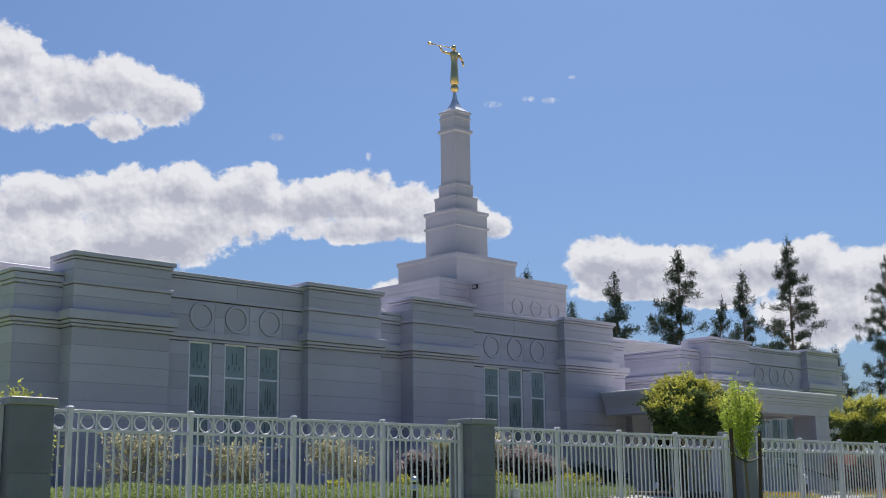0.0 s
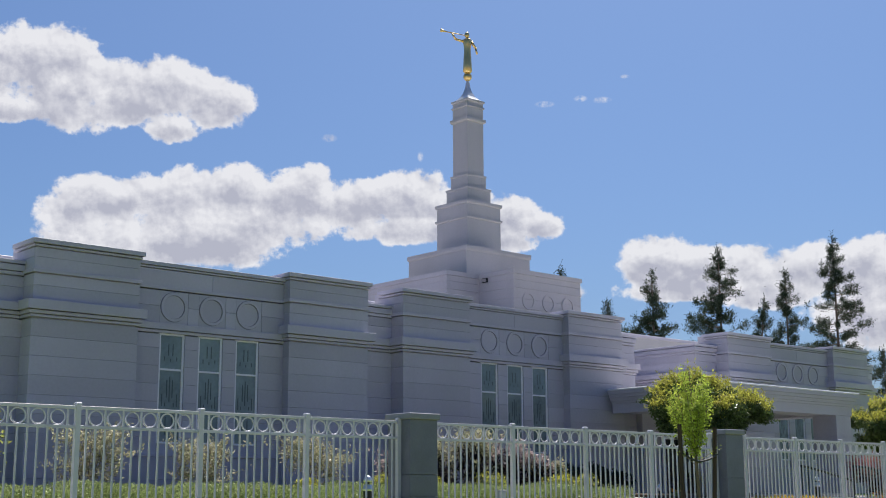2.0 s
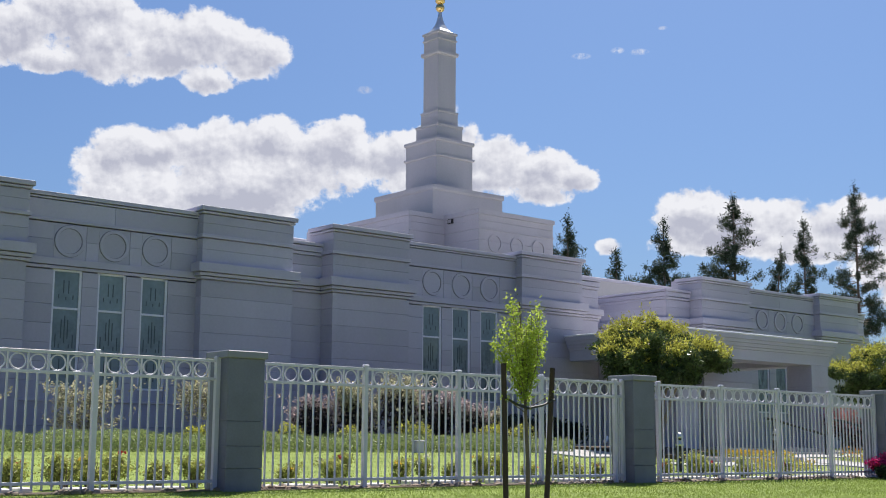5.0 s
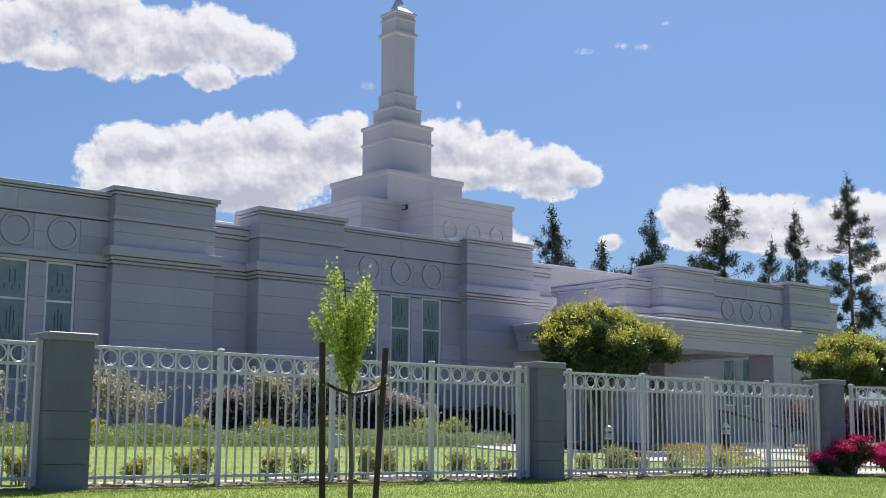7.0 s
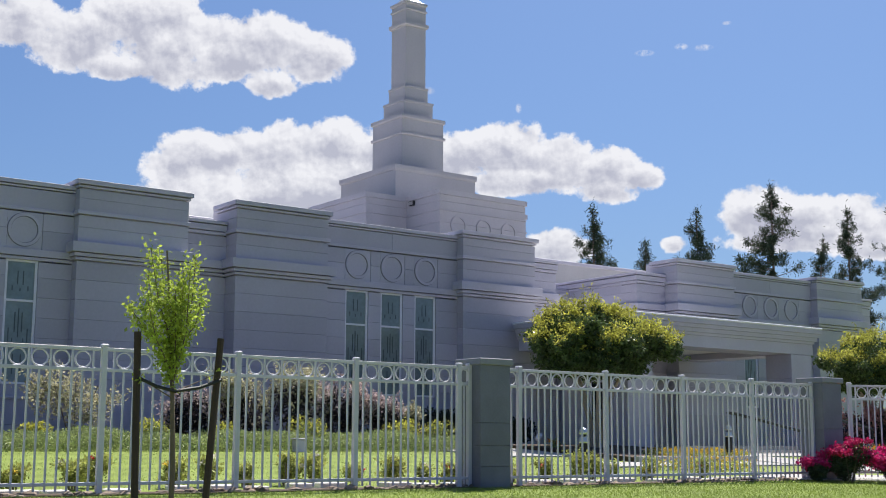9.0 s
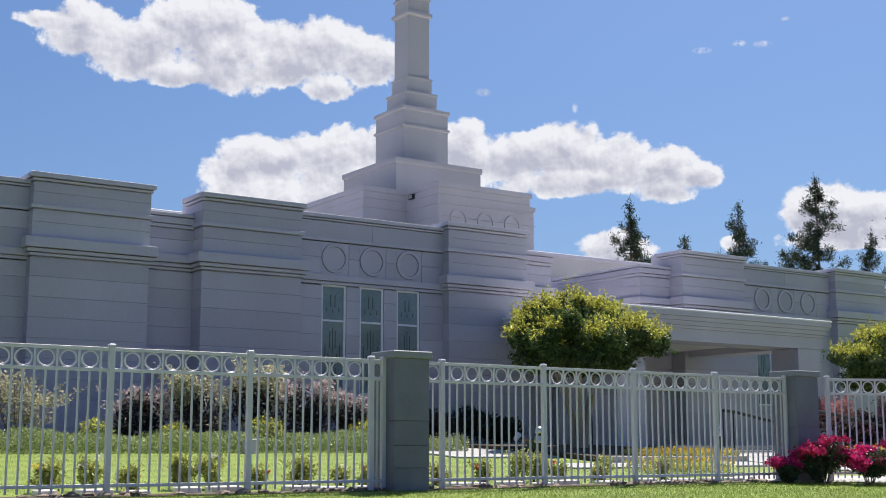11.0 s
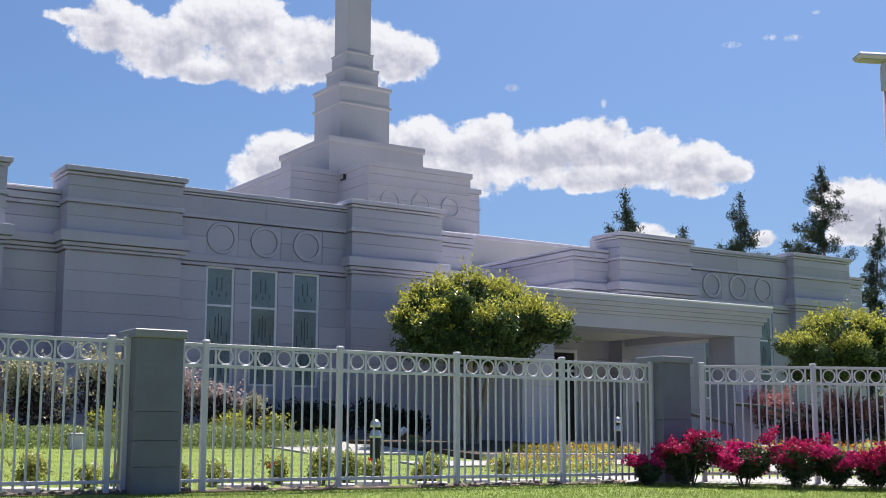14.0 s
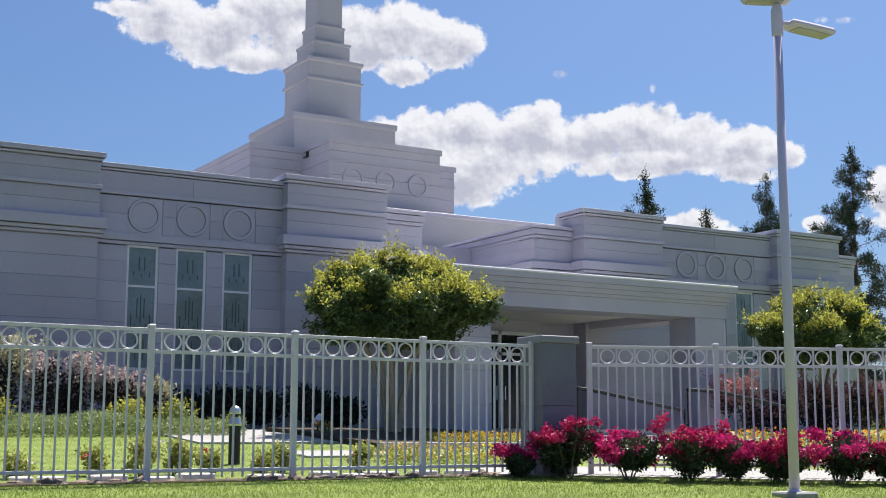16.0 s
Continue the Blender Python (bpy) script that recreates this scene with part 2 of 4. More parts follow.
RUBBER = surface("black_tie_strap", (0.015, 0.015, 0.016), 0.6, scale=8, vary=0.1, bump=0)
BLACK = surface("dark_bronze_metal", (0.03, 0.03, 0.032), 0.45, 0.5, scale=6, vary=0.15, bump=0.03)
STEEL = surface("brushed_steel", (0.62, 0.63, 0.64), 0.3, 0.9, scale=6, vary=0.08, bump=0.03)
POLE = surface("grey_painted_pole", (0.56, 0.51, 0.66), 0.45, 0.0, scale=3, vary=0.08, fine=60, bump=0.04, streak=True)
LENS = surface("frosted_lens", (0.36, 0.345, 0.34), 0.35, scale=6, vary=0.05, bump=0)
DOOR = surface("dark_entrance_glass", (0.02, 0.022, 0.026), 0.15, scale=2, vary=0.2, bump=0)
SOFFIT = surface("pale_soffit_plaster", (0.74, 0.71, 0.69), 0.85, scale=1.2, vary=0.05, fine=50, bump=0.05)


def leaf(name, base, through=0.35, island=0.35, rough=0.45):
    return surface(name, base, rough, scale=1.2, vary=0.25, fine=6, bump=0, island=island, through=through, spec=0.4)


LEAF_LIME = leaf("lime_young_leaves", (0.38, 0.46, 0.08), 0.55)
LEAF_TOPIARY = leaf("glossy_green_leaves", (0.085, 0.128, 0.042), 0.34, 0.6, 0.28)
LEAF_GOLDEN = leaf("golden_sunlit_growth", (0.45, 0.445, 0.085), 0.5, 0.55)
NEEDLE = leaf("dark_conifer_needles", (0.045, 0.07, 0.035), 0.2, 0.4, 0.6)
LEAF_ROSE = leaf("dark_rose_leaves", (0.05, 0.075, 0.035), 0.25, 0.5, 0.35)
PETAL_PINK = leaf("crimson_pink_petals", (0.60, 0.028, 0.19), 0.3, 0.35, 0.6)
PETAL_ROSE = leaf("deep_rose_petals", (0.50, 0.022, 0.125), 0.3, 0.4, 0.6)
PETAL_RED = leaf("deep_red_petals", (0.45, 0.02, 0.03), 0.3, 0.3, 0.6)
PETAL_YELLOW = leaf("yellow_petals", (0.66, 0.45, 0.06), 0.35, 0.3, 0.6)
PETAL_ORANGE = leaf("orange_petals", (0.8, 0.30, 0.03), 0.35, 0.3, 0.6)
PETAL_WHITE = leaf("cream_petals", (0.75, 0.70, 0.58), 0.35, 0.2, 0.6)
# plum is darkened for the shrubs' inner shade, bronze paled for their lit tips
LEAF_PLUM_SHADED = leaf("shaded_plum_leaves", (0.045, 0.032, 0.037), 0.25, 0.5)
LEAF_BRONZE_LIT = leaf("lit_pinkish_bronze_leaves", (0.52, 0.42, 0.42), 0.35, 0.45)
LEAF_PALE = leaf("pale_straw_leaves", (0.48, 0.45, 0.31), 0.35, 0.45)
LEAF_HEDGE = leaf("mid_green_hedge_leaves", (0.28, 0.335, 0.135), 0.35, 0.4)
LEAF_SHADE_DARK = leaf("blackish_shade_leaves", (0.022, 0.027, 0.02), 0.15, 0.4)
LEAF_ROSEPINK = leaf("dusky_pink_leaves", (0.42, 0.20, 0.20), 0.3, 0.35)
LEAF_GREY = leaf("yellow_green_leaves", (0.40, 0.42, 0.12), 0.4, 0.4)


# ---- small builders ----
def box(bm, x0, x1, y0, y1, z0, z1, bevel=0.0):
    vs = [bm.verts.new((x, y, z)) for z in (z0, z1) for y in (y0, y1) for x in (x0, x1)]
    fs = [bm.faces.new([vs[i] for i in q]) for q in ((0, 2, 3, 1), (4, 5, 7, 6), (0, 1, 5, 4), (2, 6, 7, 3), (0, 4, 6, 2), (1, 3, 7, 5))]
    if bevel:
        es = list({e for f in fs for e in f.edges})
        bmesh.ops.bevel(bm, geom=es, offset=bevel, segments=1, affect="EDGES")
    return bm


def rod(bm, a, b, r0, r1=None, sides=10):
    a, b = Vector(a), Vector(b)
    d = b - a
    m = Matrix.Translation((a + b) / 2) @ d.to_track_quat("Z", "Y").to_matrix().to_4x4()
    bmesh.ops.create_cone(bm, cap_ends=True, segments=sides, radius1=r0, radius2=r0 if r1 is None else r1, depth=d.length, matrix=m)
    return bm


def lathe(bm, rings, sides=16, square=False, cx=0.0, cy=0.0):
    n = 4 if square else sides
    loops = []
    for r, z in rings:
        loop = []
        for i in range(n):
            a = 2 * math.pi * (i + (0.5 if square else 0)) / n
            k = r * (math.sqrt(2) if square else 1)
            loop.append(bm.verts.new((cx + k * math.cos(a), cy + k * math.sin(a), z)))
        loops.append(loop)
    for p, q in zip(loops, loops[1:]):
        for i in range(n):
            bm.faces.new((p[i], p[(i + 1) % n], q[(i + 1) % n], q[i]))
    bm.faces.new(loops[0][::-1])
    bm.faces.new(loops[-1])
    return bm


def torus(bm, centre, r, tube, axis="y", seg=28, sides=8, flat=1.0):
    rings = []
    for i in range(seg):
        a = 2 * math.pi * i / seg
        loop = []
        for j in range(sides):
            b = 2 * math.pi * (j + 0.5) / sides
            k = r + tube * math.cos(b)
            loop.append(bm.verts.new((centre[0] + k * math.cos(a), centre[1] + tube * flat * math.sin(b), centre[2] + k * math.sin(a))))
        rings.append(loop)
    for i in range(seg):
        p, q = rings[i], rings[(i + 1) % seg]
        for j in range(sides):
            bm.faces.new((p[j], q[j], q[(j + 1) % sides], p[(j + 1) % sides]))
    return bm


def mesh_of(name, bm, material, smooth=False):
    bmesh.ops.recalc_face_normals(bm, faces=bm.faces)
    me = bpy.data.meshes.new(name)
    bm.to_mesh(me)
    bm.free()
    me.materials.append(material)
    if smooth:
        for f in me.polygons:
            f.use_smooth = True
    return me


def part(name, bm, material, parent, label="", at=(0, 0, 0), smooth=False):
    me = bm if isinstance(bm, bpy.types.Mesh) else mesh_of(name, bm, material, smooth)
    ob = new(name, me)
    ob.parent = parent
    ob.location = at
    return tagged(ob, label)


def thing(name, at, label, category, group="", kind="", rz=0.0):
    ob = new(name)
    ob.empty_display_size = 0.2
    ob.location, ob.rotation_euler = at, (0, 0, radians(rz))
    return tagged(ob, label, category, group, kind)


def solid(name, bm, material, label, category, group="", kind="", at=(0, 0, 0), smooth=False):
    ob = new(name, bm if isinstance(bm, bpy.types.Mesh) else mesh_of(name, bm, material, smooth))
    ob.location = at
    return tagged(ob, label, category, group, kind)


def leaf_mesh(name, places, material, size, rng, up=0.3, aspect=0.55, outward=None):
    """Small folded leaves, one at each place."""
    n = len(places)
    d = rng.normal(size=(n, 3))
    if outward is not None:
        d = d * 0.8 + outward
    d[:, 2] += up
    d /= np.linalg.norm(d, axis=1)[:, None] + 1e-9
    s = np.cross(d, rng.normal(size=(n, 3)))
    s /= np.linalg.norm(s, axis=1)[:, None] + 1e-9
    k = (size * rng.uniform(0.6, 1.3, n))[:, None]
    nrm = np.cross(d, s)
    tip, mid = places + d * k, places + d * k * 0.5
    left, right = mid + s * k * aspect * 0.5 + nrm * k * 0.1, mid - s * k * aspect * 0.5 + nrm * k * 0.1
    verts = np.stack([places, left, tip, right], axis=1).reshape(-1, 3)
    idx = np.arange(n * 4).reshape(n, 4)
    faces = np.concatenate([idx[:, [0, 1, 2]], idx[:, [0, 2, 3]]])
    me = bpy.data.meshes.new(name)
    me.from_pydata(verts.tolist(), [], faces.tolist())
    me.materials.append(material)
    return me


def blob_points(rng, n, centre, radii, shell=0.6):
    d = rng.normal(size=(n, 3))
    d /= np.linalg.norm(d, axis=1)[:, None]
    r = shell + (1 - shell) * rng.random(n) ** 0.6
    lump = np.array([1 + 0.22 * noise.noise(Vector((v[0] * 2.1 + centre[0], v[1] * 2.1, v[2] * 2.1 + centre[1]))) for v in d])
    return np.array(centre) + d * (r * lump)[:, None] * np.array(radii), d


# ---- ground ----
PROFILE = [(-700, -0.15), (-3.2, -0.15), (-3.19, -0.15), (-3.0, -0.02), (2.2, 0.0), (12.6, 0.62), (16.2, 0.80), (17.0, 0.82), (19.5, 0.93), (26, 1.36), (31.3, 1.5), (60, 1.5), (110, 0.6), (400, 0.4), (2500, 0.0)]


def ground_z(y):
    return float(np.interp(y, [p[0] for p in PROFILE], [p[1] for p in PROFILE]))


bm = bmesh.new()
xs = [-2500, -300, -60, -20] + [x for x in range(-10, 61, 5)] + [90, 160, 400, 2500]
ys = sorted({p[0] for p in PROFILE} | {4, 6, 8, 10, 14, 21, 23, 28})
grid = [[bm.verts.new((x, y, ground_z(y))) for x in xs] for y in ys]
for r0, r1 in zip(grid, grid[1:]):
    for i in range(len(xs) - 1):
        bm.faces.new((r0[i], r0[i + 1], r1[i + 1], r1[i]))
g = solid("ground", bm, EARTH, "bright green mown lawn rising to the fence", "lawn", kind="structure")
g.data.materials.append(LAWN)
for f in g.data.polygons:          # turf on the plot, dry earth beyond it
    f.material_index = 1 if -62 < f.center.x < 92 and 2.2 < f.center.y < 62 else 0
solid("road", box(bmesh.new(), -400, 500, -26, -3.25, -0.3, -0.12), ASPHALT, "dark asphalt road beyond the kerb", "road", kind="structure")
solid("pavement", box(bmesh.new(), -400, 500, -3.1, 2.1, -0.3, 0.03), WALKWAY, "pale concrete pavement along the lawn", "pavement", kind="structure")

# ---- the stone building ----
ORIGIN = (20.0, 31.3, 1.4)
BACK = tuple(-c for c in ORIGIN)
building = thing("church_building", ORIGIN, "low grey granite church building with stepped tower", "building")
FRONT = 31.29          # face of the piers
PIERS = [(8.675, 11.775), (16.875, 19.945), (21.42, 24.42), (29.445, 32.47), (39.35, 42.48), (47.55, 50.57)]
BAYS = [(11.775, 16.875), (24.42, 29.445), (42.48, 47.55)]
LINKS = [(7.25, 8.675), (19.945, 21.42), (32.47, 33.95), (37.9, 39.35), (50.57, 52.0)]
COURSES = [1.35, 1.95, 2.62, 3.12, 3.62, 4.12, 4.63, 5.14, 5.65, 6.16]


def course_band(parent, x0, x1, y0, y1, levels, step, shift=0.0, both=True):
    """Cladding stones with open joints round the front and the two returns."""
    for i, (z0, z1) in enumerate(zip(levels, levels[1:])):
        n = max(1, round((x1 - x0) / step))
        w = (x1 - x0) / n
        cuts = [x0] + [x0 + w * (k + (0.5 if i % 2 and n > 1 else 0)) for k in range(1 - (1 if i % 2 and n > 1 else 0), n)] + [x1]
        for a, b in zip(cuts, cuts[1:]):
            part("stone_panel", box(bmesh.new(), a + (0.003 if a > x0 else 0), b - (0.003 if b < x1 else 0), y0, y1, z0 + 0.003, z1 - 0.003, 0.003), STONE, parent)


def pier(x0, x1, top=8.27):
    y0, y1 = FRONT, FRONT + 1.6
    bm = bmesh.new()
    box(bm, x0 + 0.06, x1 - 0.06, y0 + 0.06, y1, 1.2, top - 0.05)
    o = part("pier", bm, STONE, building, at=BACK)
    course_band(o, x0, x1, y0, y0 + 1.2, COURSES[:-1] + [6.13], 9)
    course_band(o, x0, x1, y0, y0 + 1.2, [6.62, 7.02, 7.33], 2.2)
    course_band(o, x0, x1, y0, y0 + 1.2, [7.46, 7.78, 8.03], 2.2)
    for z0, z1, out in ((6.16, 6.23, 0.06), (6.25, 6.34, 0.11), (6.36, 6.62, 0.18), (7.36, 7.46, 0.05), (8.06, 8.12, 0.04), (8.145, top, 0.10)):
        part("cornice", box(bmesh.new(), x0 - out, x1 + out, y0 - out, y0 + 1.3, z0, z1, 0.006), TRIM, o)
    return o


def bay(x0, x1):
    y0 = FRONT + 0.32
    mid = (x0 + x1) / 2
    wx = [mid - 1.27, mid, mid + 1.27]
    bm = bmesh.new()
    box(bm, x0 - 0.02, x1 + 0.02, y0 + 0.42, y0 + 1.4, 1.2, 8.0)
    o = part("bay_wall", bm, STONE, building, at=BACK)
    half = 0.41
    edges = [x0 - 0.02] + [e for w in wx for e in (w - half, w + half)] + [x1 + 0.02]
    for i in range(0, len(edges), 2):                       # jambs between the windows, in courses
        for z0, z1 in zip(COURSES[2:-1], COURSES[3:]):
            z1 = min(z1, 6.05)
            part("stone_panel", box(bmesh.new(), edges[i], edges[i + 1], y0, y0 + 0.45, z0 + 0.003, z1 - 0.003, 0.002), STONE, o)
    course_band(o, x0 - 0.02, x1 + 0.02, y0, y0 + 0.45, COURSES[:3], 9)
    part("string_course", box(bmesh.new(), x0 - 0.02, x1 + 0.02, y0 - 0.05, y0 + 0.4, 2.58, 2.66, 0.01), TRIM, o)
    for w in wx:                                           # spandrels below the sills
        part("stone_panel", box(bmesh.new(), w - half, w + half, y0 + 0.06, y0 + 0.45, 2.66, 2.95, 0.005), STONE, o)
    for z0, z1, out in ((6.08, 6.16, 0.03), (6.18, 6.36, 0.07), (7.34, 7.42, 0.045), (7.94, 7.99, 0.03), (8.01, 8.12, 0.07)):
        part("cornice", box(bmesh.new(), x0 - 0.01, x1 + 0.01, y0 - out, y0 + 0.9, z0, z1, 0.006), TRIM, o)
    cuts = [x0 - 0.02] + [w + k for w in wx for k in (-0.44, 0.47)] + [x1 + 0.02]
    for i, (a, b) in enumerate(zip(cuts, cuts[1:])):
        for z0, z1 in (((6.36, 7.31),) if i % 2 else ((6.36, 6.86), (6.86, 7.31))):
            left = 0.001 if i % 2 else 0.005
            right = 0.005 if i % 2 else 0.001
            part("stone_panel", box(bmesh.new(), a + left, b - right, y0, y0 + 0.45, z0 + 0.003, z1 - 0.003, 0.002), STONE, o)
    course_band(o, x0 - 0.02, x1 + 0.02, y0, y0 + 0.45, [7.42, 7.92], 2.6)
    for w in wx:
        # flat dark band draws the shadow line of each ring's joint in colour
        part("ring_joint_shadow", torus(bmesh.new(), (w, y0, 6.85), 0.385, 0.074, seg=40, sides=4, flat=0.09), JOINT_SHADOW, o)
        r = part("ring_ornament", torus(bmesh.new(), (w, y0 - 0.005, 6.85), 0.385, 0.055, seg=40, sides=4, flat=0.9), TRIM, o)
    for w in wx:
        window(w, half, y0)
    return o


def window(w, half, y0):
    z0, z1 = 2.95, 6.08
    yy = y0 + 0.075
    bm = bmesh.new()
    for a, b in ((w - half, w - half + 0.065), (w + half - 0.065, w + half)):
        box(bm, a, b, yy - 0.03, yy + 0.05, z0, z1)
    for z in (z0, 3.86, 5.02, z1 - 0.055):
        box(bm, w - half + 0.055, w + half - 0.055, yy - 0.03, yy + 0.05, z, z + 0.055)
    o = part("window", bm, ALU, building, "pale metal window frame with art glass", at=BACK)
    for a, b in ((z0 + 0.055, 3.86), (3.915, 5.02), (5.075, z1 - 0.055)):
        part("pane", box(bmesh.new(), w - half + 0.055, w + half - 0.055, yy + 0.005, yy + 0.02, a, b), GLASS, o, "teal art glass pane")
    for dx, a, b in ((-0.07, 5.45, 5.80), (0.07, 5.45, 5.80), (-0.2, 5.30, 5.42), (0.0, 5.28, 5.36), (0.2, 5.30, 5.42),
                     (-0.24, 4.0, 4.35), (0.24, 4.0, 4.35), (0.0, 4.12, 4.85), (-0.09, 4.25, 4.75), (0.09, 4.25, 4.75), (-0.14, 4.0, 4.1), (0.14, 4.0, 4.1),
                     (-0.1, 3.2, 3.7), (0.1, 3.2, 3.7)):
        part("motif_bar", box(bmesh.new(), w + dx - 0.013, w + dx + 0.013, yy - 0.002, yy + 0.004, a, b), LEAD, o)


def link(x0, x1, top=7.72):
    y0 = FRONT + 0.62
    bm = bmesh.new()
    box(bm, x0 + 0.06, x1 - 0.06, y0 + 0.06, y0 + 0.78, 1.2, top - 0.05)
    o = part("recessed_wall", bm, STONE, building, at=BACK)
    course_band(o, x0, x1, y0, y0 + 0.8, COURSES[:-1] + [6.13], 9)
    course_band(o, x0, x1, y0, y0 + 0.8, [6.58, 7.0, 7.29], 9)
    for z0, z1, out in ((6.16, 6.23, 0.04), (6.25, 6.34, 0.09), (6.36, 6.58, 0.16), (7.32, 7.41, 0.03), (7.43, 7.60, 0.06), (7.625, top, 0.09)):
        part("cornice", box(bmesh.new(), x0 - (out if x0 in (7.25, 37.9) else -0.01), x1 + (out if x1 in (33.95, 52.0) else -0.01), y0 - out, y0 + 0.9, z0, z1, 0.006), TRIM, o)


for p in PIERS:
    pier(*p)
for b in BAYS:
    bay(*b)
for k in LINKS:
    link(*k)


def side_wall(x0, x1, y0, y1, top):
    bm = bmesh.new()
    box(bm, x0 + 0.012, x1 - 0.012, y0, y1, 1.2, top - 0.1)
    o = part("side_wall", bm, STONE, building, at=BACK)
    levels = COURSES
    for z0, z1 in list(zip(levels, levels[1:])) + [(6.58, 7.0), (7.0, 7.32)]:
        part("stone_panel", box(bmesh.new(), x0, x1, y0, y1, z0 + 0.007, z1 - 0.007), STONE, o)
    for z0, z1, out in ((6.16, 6.23, 0.04), (6.25, 6.34, 0.09), (6.36, 6.58, 0.16), (7.32, 7.41, 0.03), (7.43, 7.60, 0.06), (7.625, top, 0.09)):
        part("cornice", box(bmesh.new(), x0 - out, x1 + out, y0, y1, z0 + 0.003, z1 - 0.003, 0.01), TRIM, o)


# wings run back from the front range
side_wall(7.253, 33.947, FRONT + 1.405, 38.2, 7.72)
side_wall(37.903, 51.997, FRONT + 1.405, 38.2, 7.72)
part("roof", box(bmesh.new(), 7.6, 33.6, FRONT + 1.3, 38.0, 7.5, 7.78), ROOF, building, "pale flat roof", at=BACK)
part("roof", box(bmesh.new(), 38.3, 51.6, FRONT + 1.3, 38.0, 7.5, 7.78), ROOF, building, "pale flat roof", at=BACK)
# the taller range behind
bm = bmesh.new()
box(bm, 9.0, 49.5, 38.0, 51.0, 1.2, 8.85)
rear = part("rear_wall", bm, TOWER, building, at=BACK)
part("cornice", box(bmesh.new(), 8.95, 49.55, 37.95, 51.05, 8.85, 9.0, 0.02), TRIM, rear)
# entrance wall between the wings
bm = bmesh.new()
box(bm, 33.9, 37.95, 35.5, 38.0, 1.2, 7.4)
part("entrance_wall", bm, STONE, building, at=BACK)

# low vestibule under the canopy
bm = bmesh.new()
box(bm, 33.96, 37.89, 31.62, 35.45, 1.2, 4.71)
part("vestibule", bm, STONE, building, at=BACK)

# stepped tower
CX, CY = 36.6, 44.48
tower = None


def cross_block(z0, z1, grow, name, material, parent=None):
    """Cross-shaped storey with a shallow bay to the front and back."""
    a, h, w, v = 5.35 + grow, 2.22 + grow, 4.2 + grow, 3.08 + grow
    bm = bmesh.new()
    outline = [(-h, -a), (h, -a), (h, -v), (w, -v), (w, v), (h, v), (h, a), (-h, a), (-h, v), (-w, v), (-w, -v), (-h, -v)]
    lo = [bm.verts.new((CX + x, CY + y, z0)) for x, y in outline]
    hi = [bm.verts.new((CX + x, CY + y, z1)) for x, y in outline]
    for i in range(12):
        bm.faces.new((lo[i], lo[(i + 1) % 12], hi[(i + 1) % 12], hi[i]))
    bm.faces.new(hi)
    bm.faces.new(lo[::-1])
    return part(name, bm, material, parent or building, at=(0, 0, 0) if parent else BACK)


storey = cross_block(8.6, 11.35, -0.04, "tower_storey", TOWER)
for z0, z1 in ((8.7, 9.3), (9.3, 9.75), (9.75, 10.2), (10.2, 10.68), (10.74, 11.05), (11.05, 11.32)):
    cross_block(z0 + 0.006, z1 - 0.006, 0.0, "stone_course", TOWER, storey)
cross_block(10.68, 10.74, 0.035, "cornice", TOWER, storey)
cross_block(11.32, 11.52, 0.06, "cornice", TOWER, storey)
cross_block(9.25, 9.36, 0.05, "cornice", TOWER, storey)
for dx in (-1.3, 0.0, 1.3):
    part("ring_ornament", torus(bmesh.new(), (CX + dx, CY - 5.36, 10.12), 0.36, 0.055, seg=36, sides=4, flat=1.1), TOWER, storey)
bm = bmesh.new()
box(bm, CX - 2.32, CX - 2.2, 40.8, 41.12, 11.1, 11.3, 0.01)
flood = part("floodlight", bm, BLACK, building, "small steel floodlight", at=BACK)
part("lens", box(bmesh.new(), CX - 2.335, CX - 2.32, 40.84, 41.08, 11.13, 11.27), LENS, flood)


def square_tier(h, z0, z1, name="tower_tier", caps=()):
    o = part(name, lathe(bmesh.new(), [(h, z0), (h, z1)], square=True, cx=CX, cy=CY), TOWER, building, at=BACK)
    for a, b, out in caps:
        part("cornice", lathe(bmesh.new(), [(h + out * 0.6, a), (h + out, a + (b - a) * 0.35), (h + out, b)], square=True, cx=CX, cy=CY), TOWER, o)
    return o


square_tier(2.12, 11.0, 13.0, caps=((12.88, 13.12, 0.06), (11.6, 11.66, 0.02)))
square_tier(1.12, 13.0, 15.58, caps=((14.76, 14.88, 0.07), (15.5, 15.68, 0.07)))
square_tier(0.78, 15.6, 16.42, caps=((16.36, 16.48, 0.03),))
square_tier(0.62, 16.4, 17.12, caps=((17.08, 17.18, 0.025),))
square_tier(0.545, 17.1, 21.0, "tower_shaft", caps=((19.93, 20.12, 0.10), (20.68, 20.76, 0.05), (20.98, 21.1, 0.06)))
bm = lathe(bmesh.new(), [(0.57, 21.1), (0.42, 21.2), (0.28, 21.36), (0.17, 21.58), (0.10, 21.84), (0.07, 22.08), (0.05, 22.25)], square=True, cx=CX, cy=CY)
part("spire_roof", bm, LEADROOF, building, "pale curved metal spire roof", at=BACK)
bm = bmesh.new()
bmesh.ops.create_uvsphere(bm, u_segments=20, v_segments=12, radius=0.22, matrix=Matrix.Translation((CX, CY, 22.45)))
part("gold_ball", bm, GOLD, building, "gilded ball under the statue", at=BACK, smooth=True)

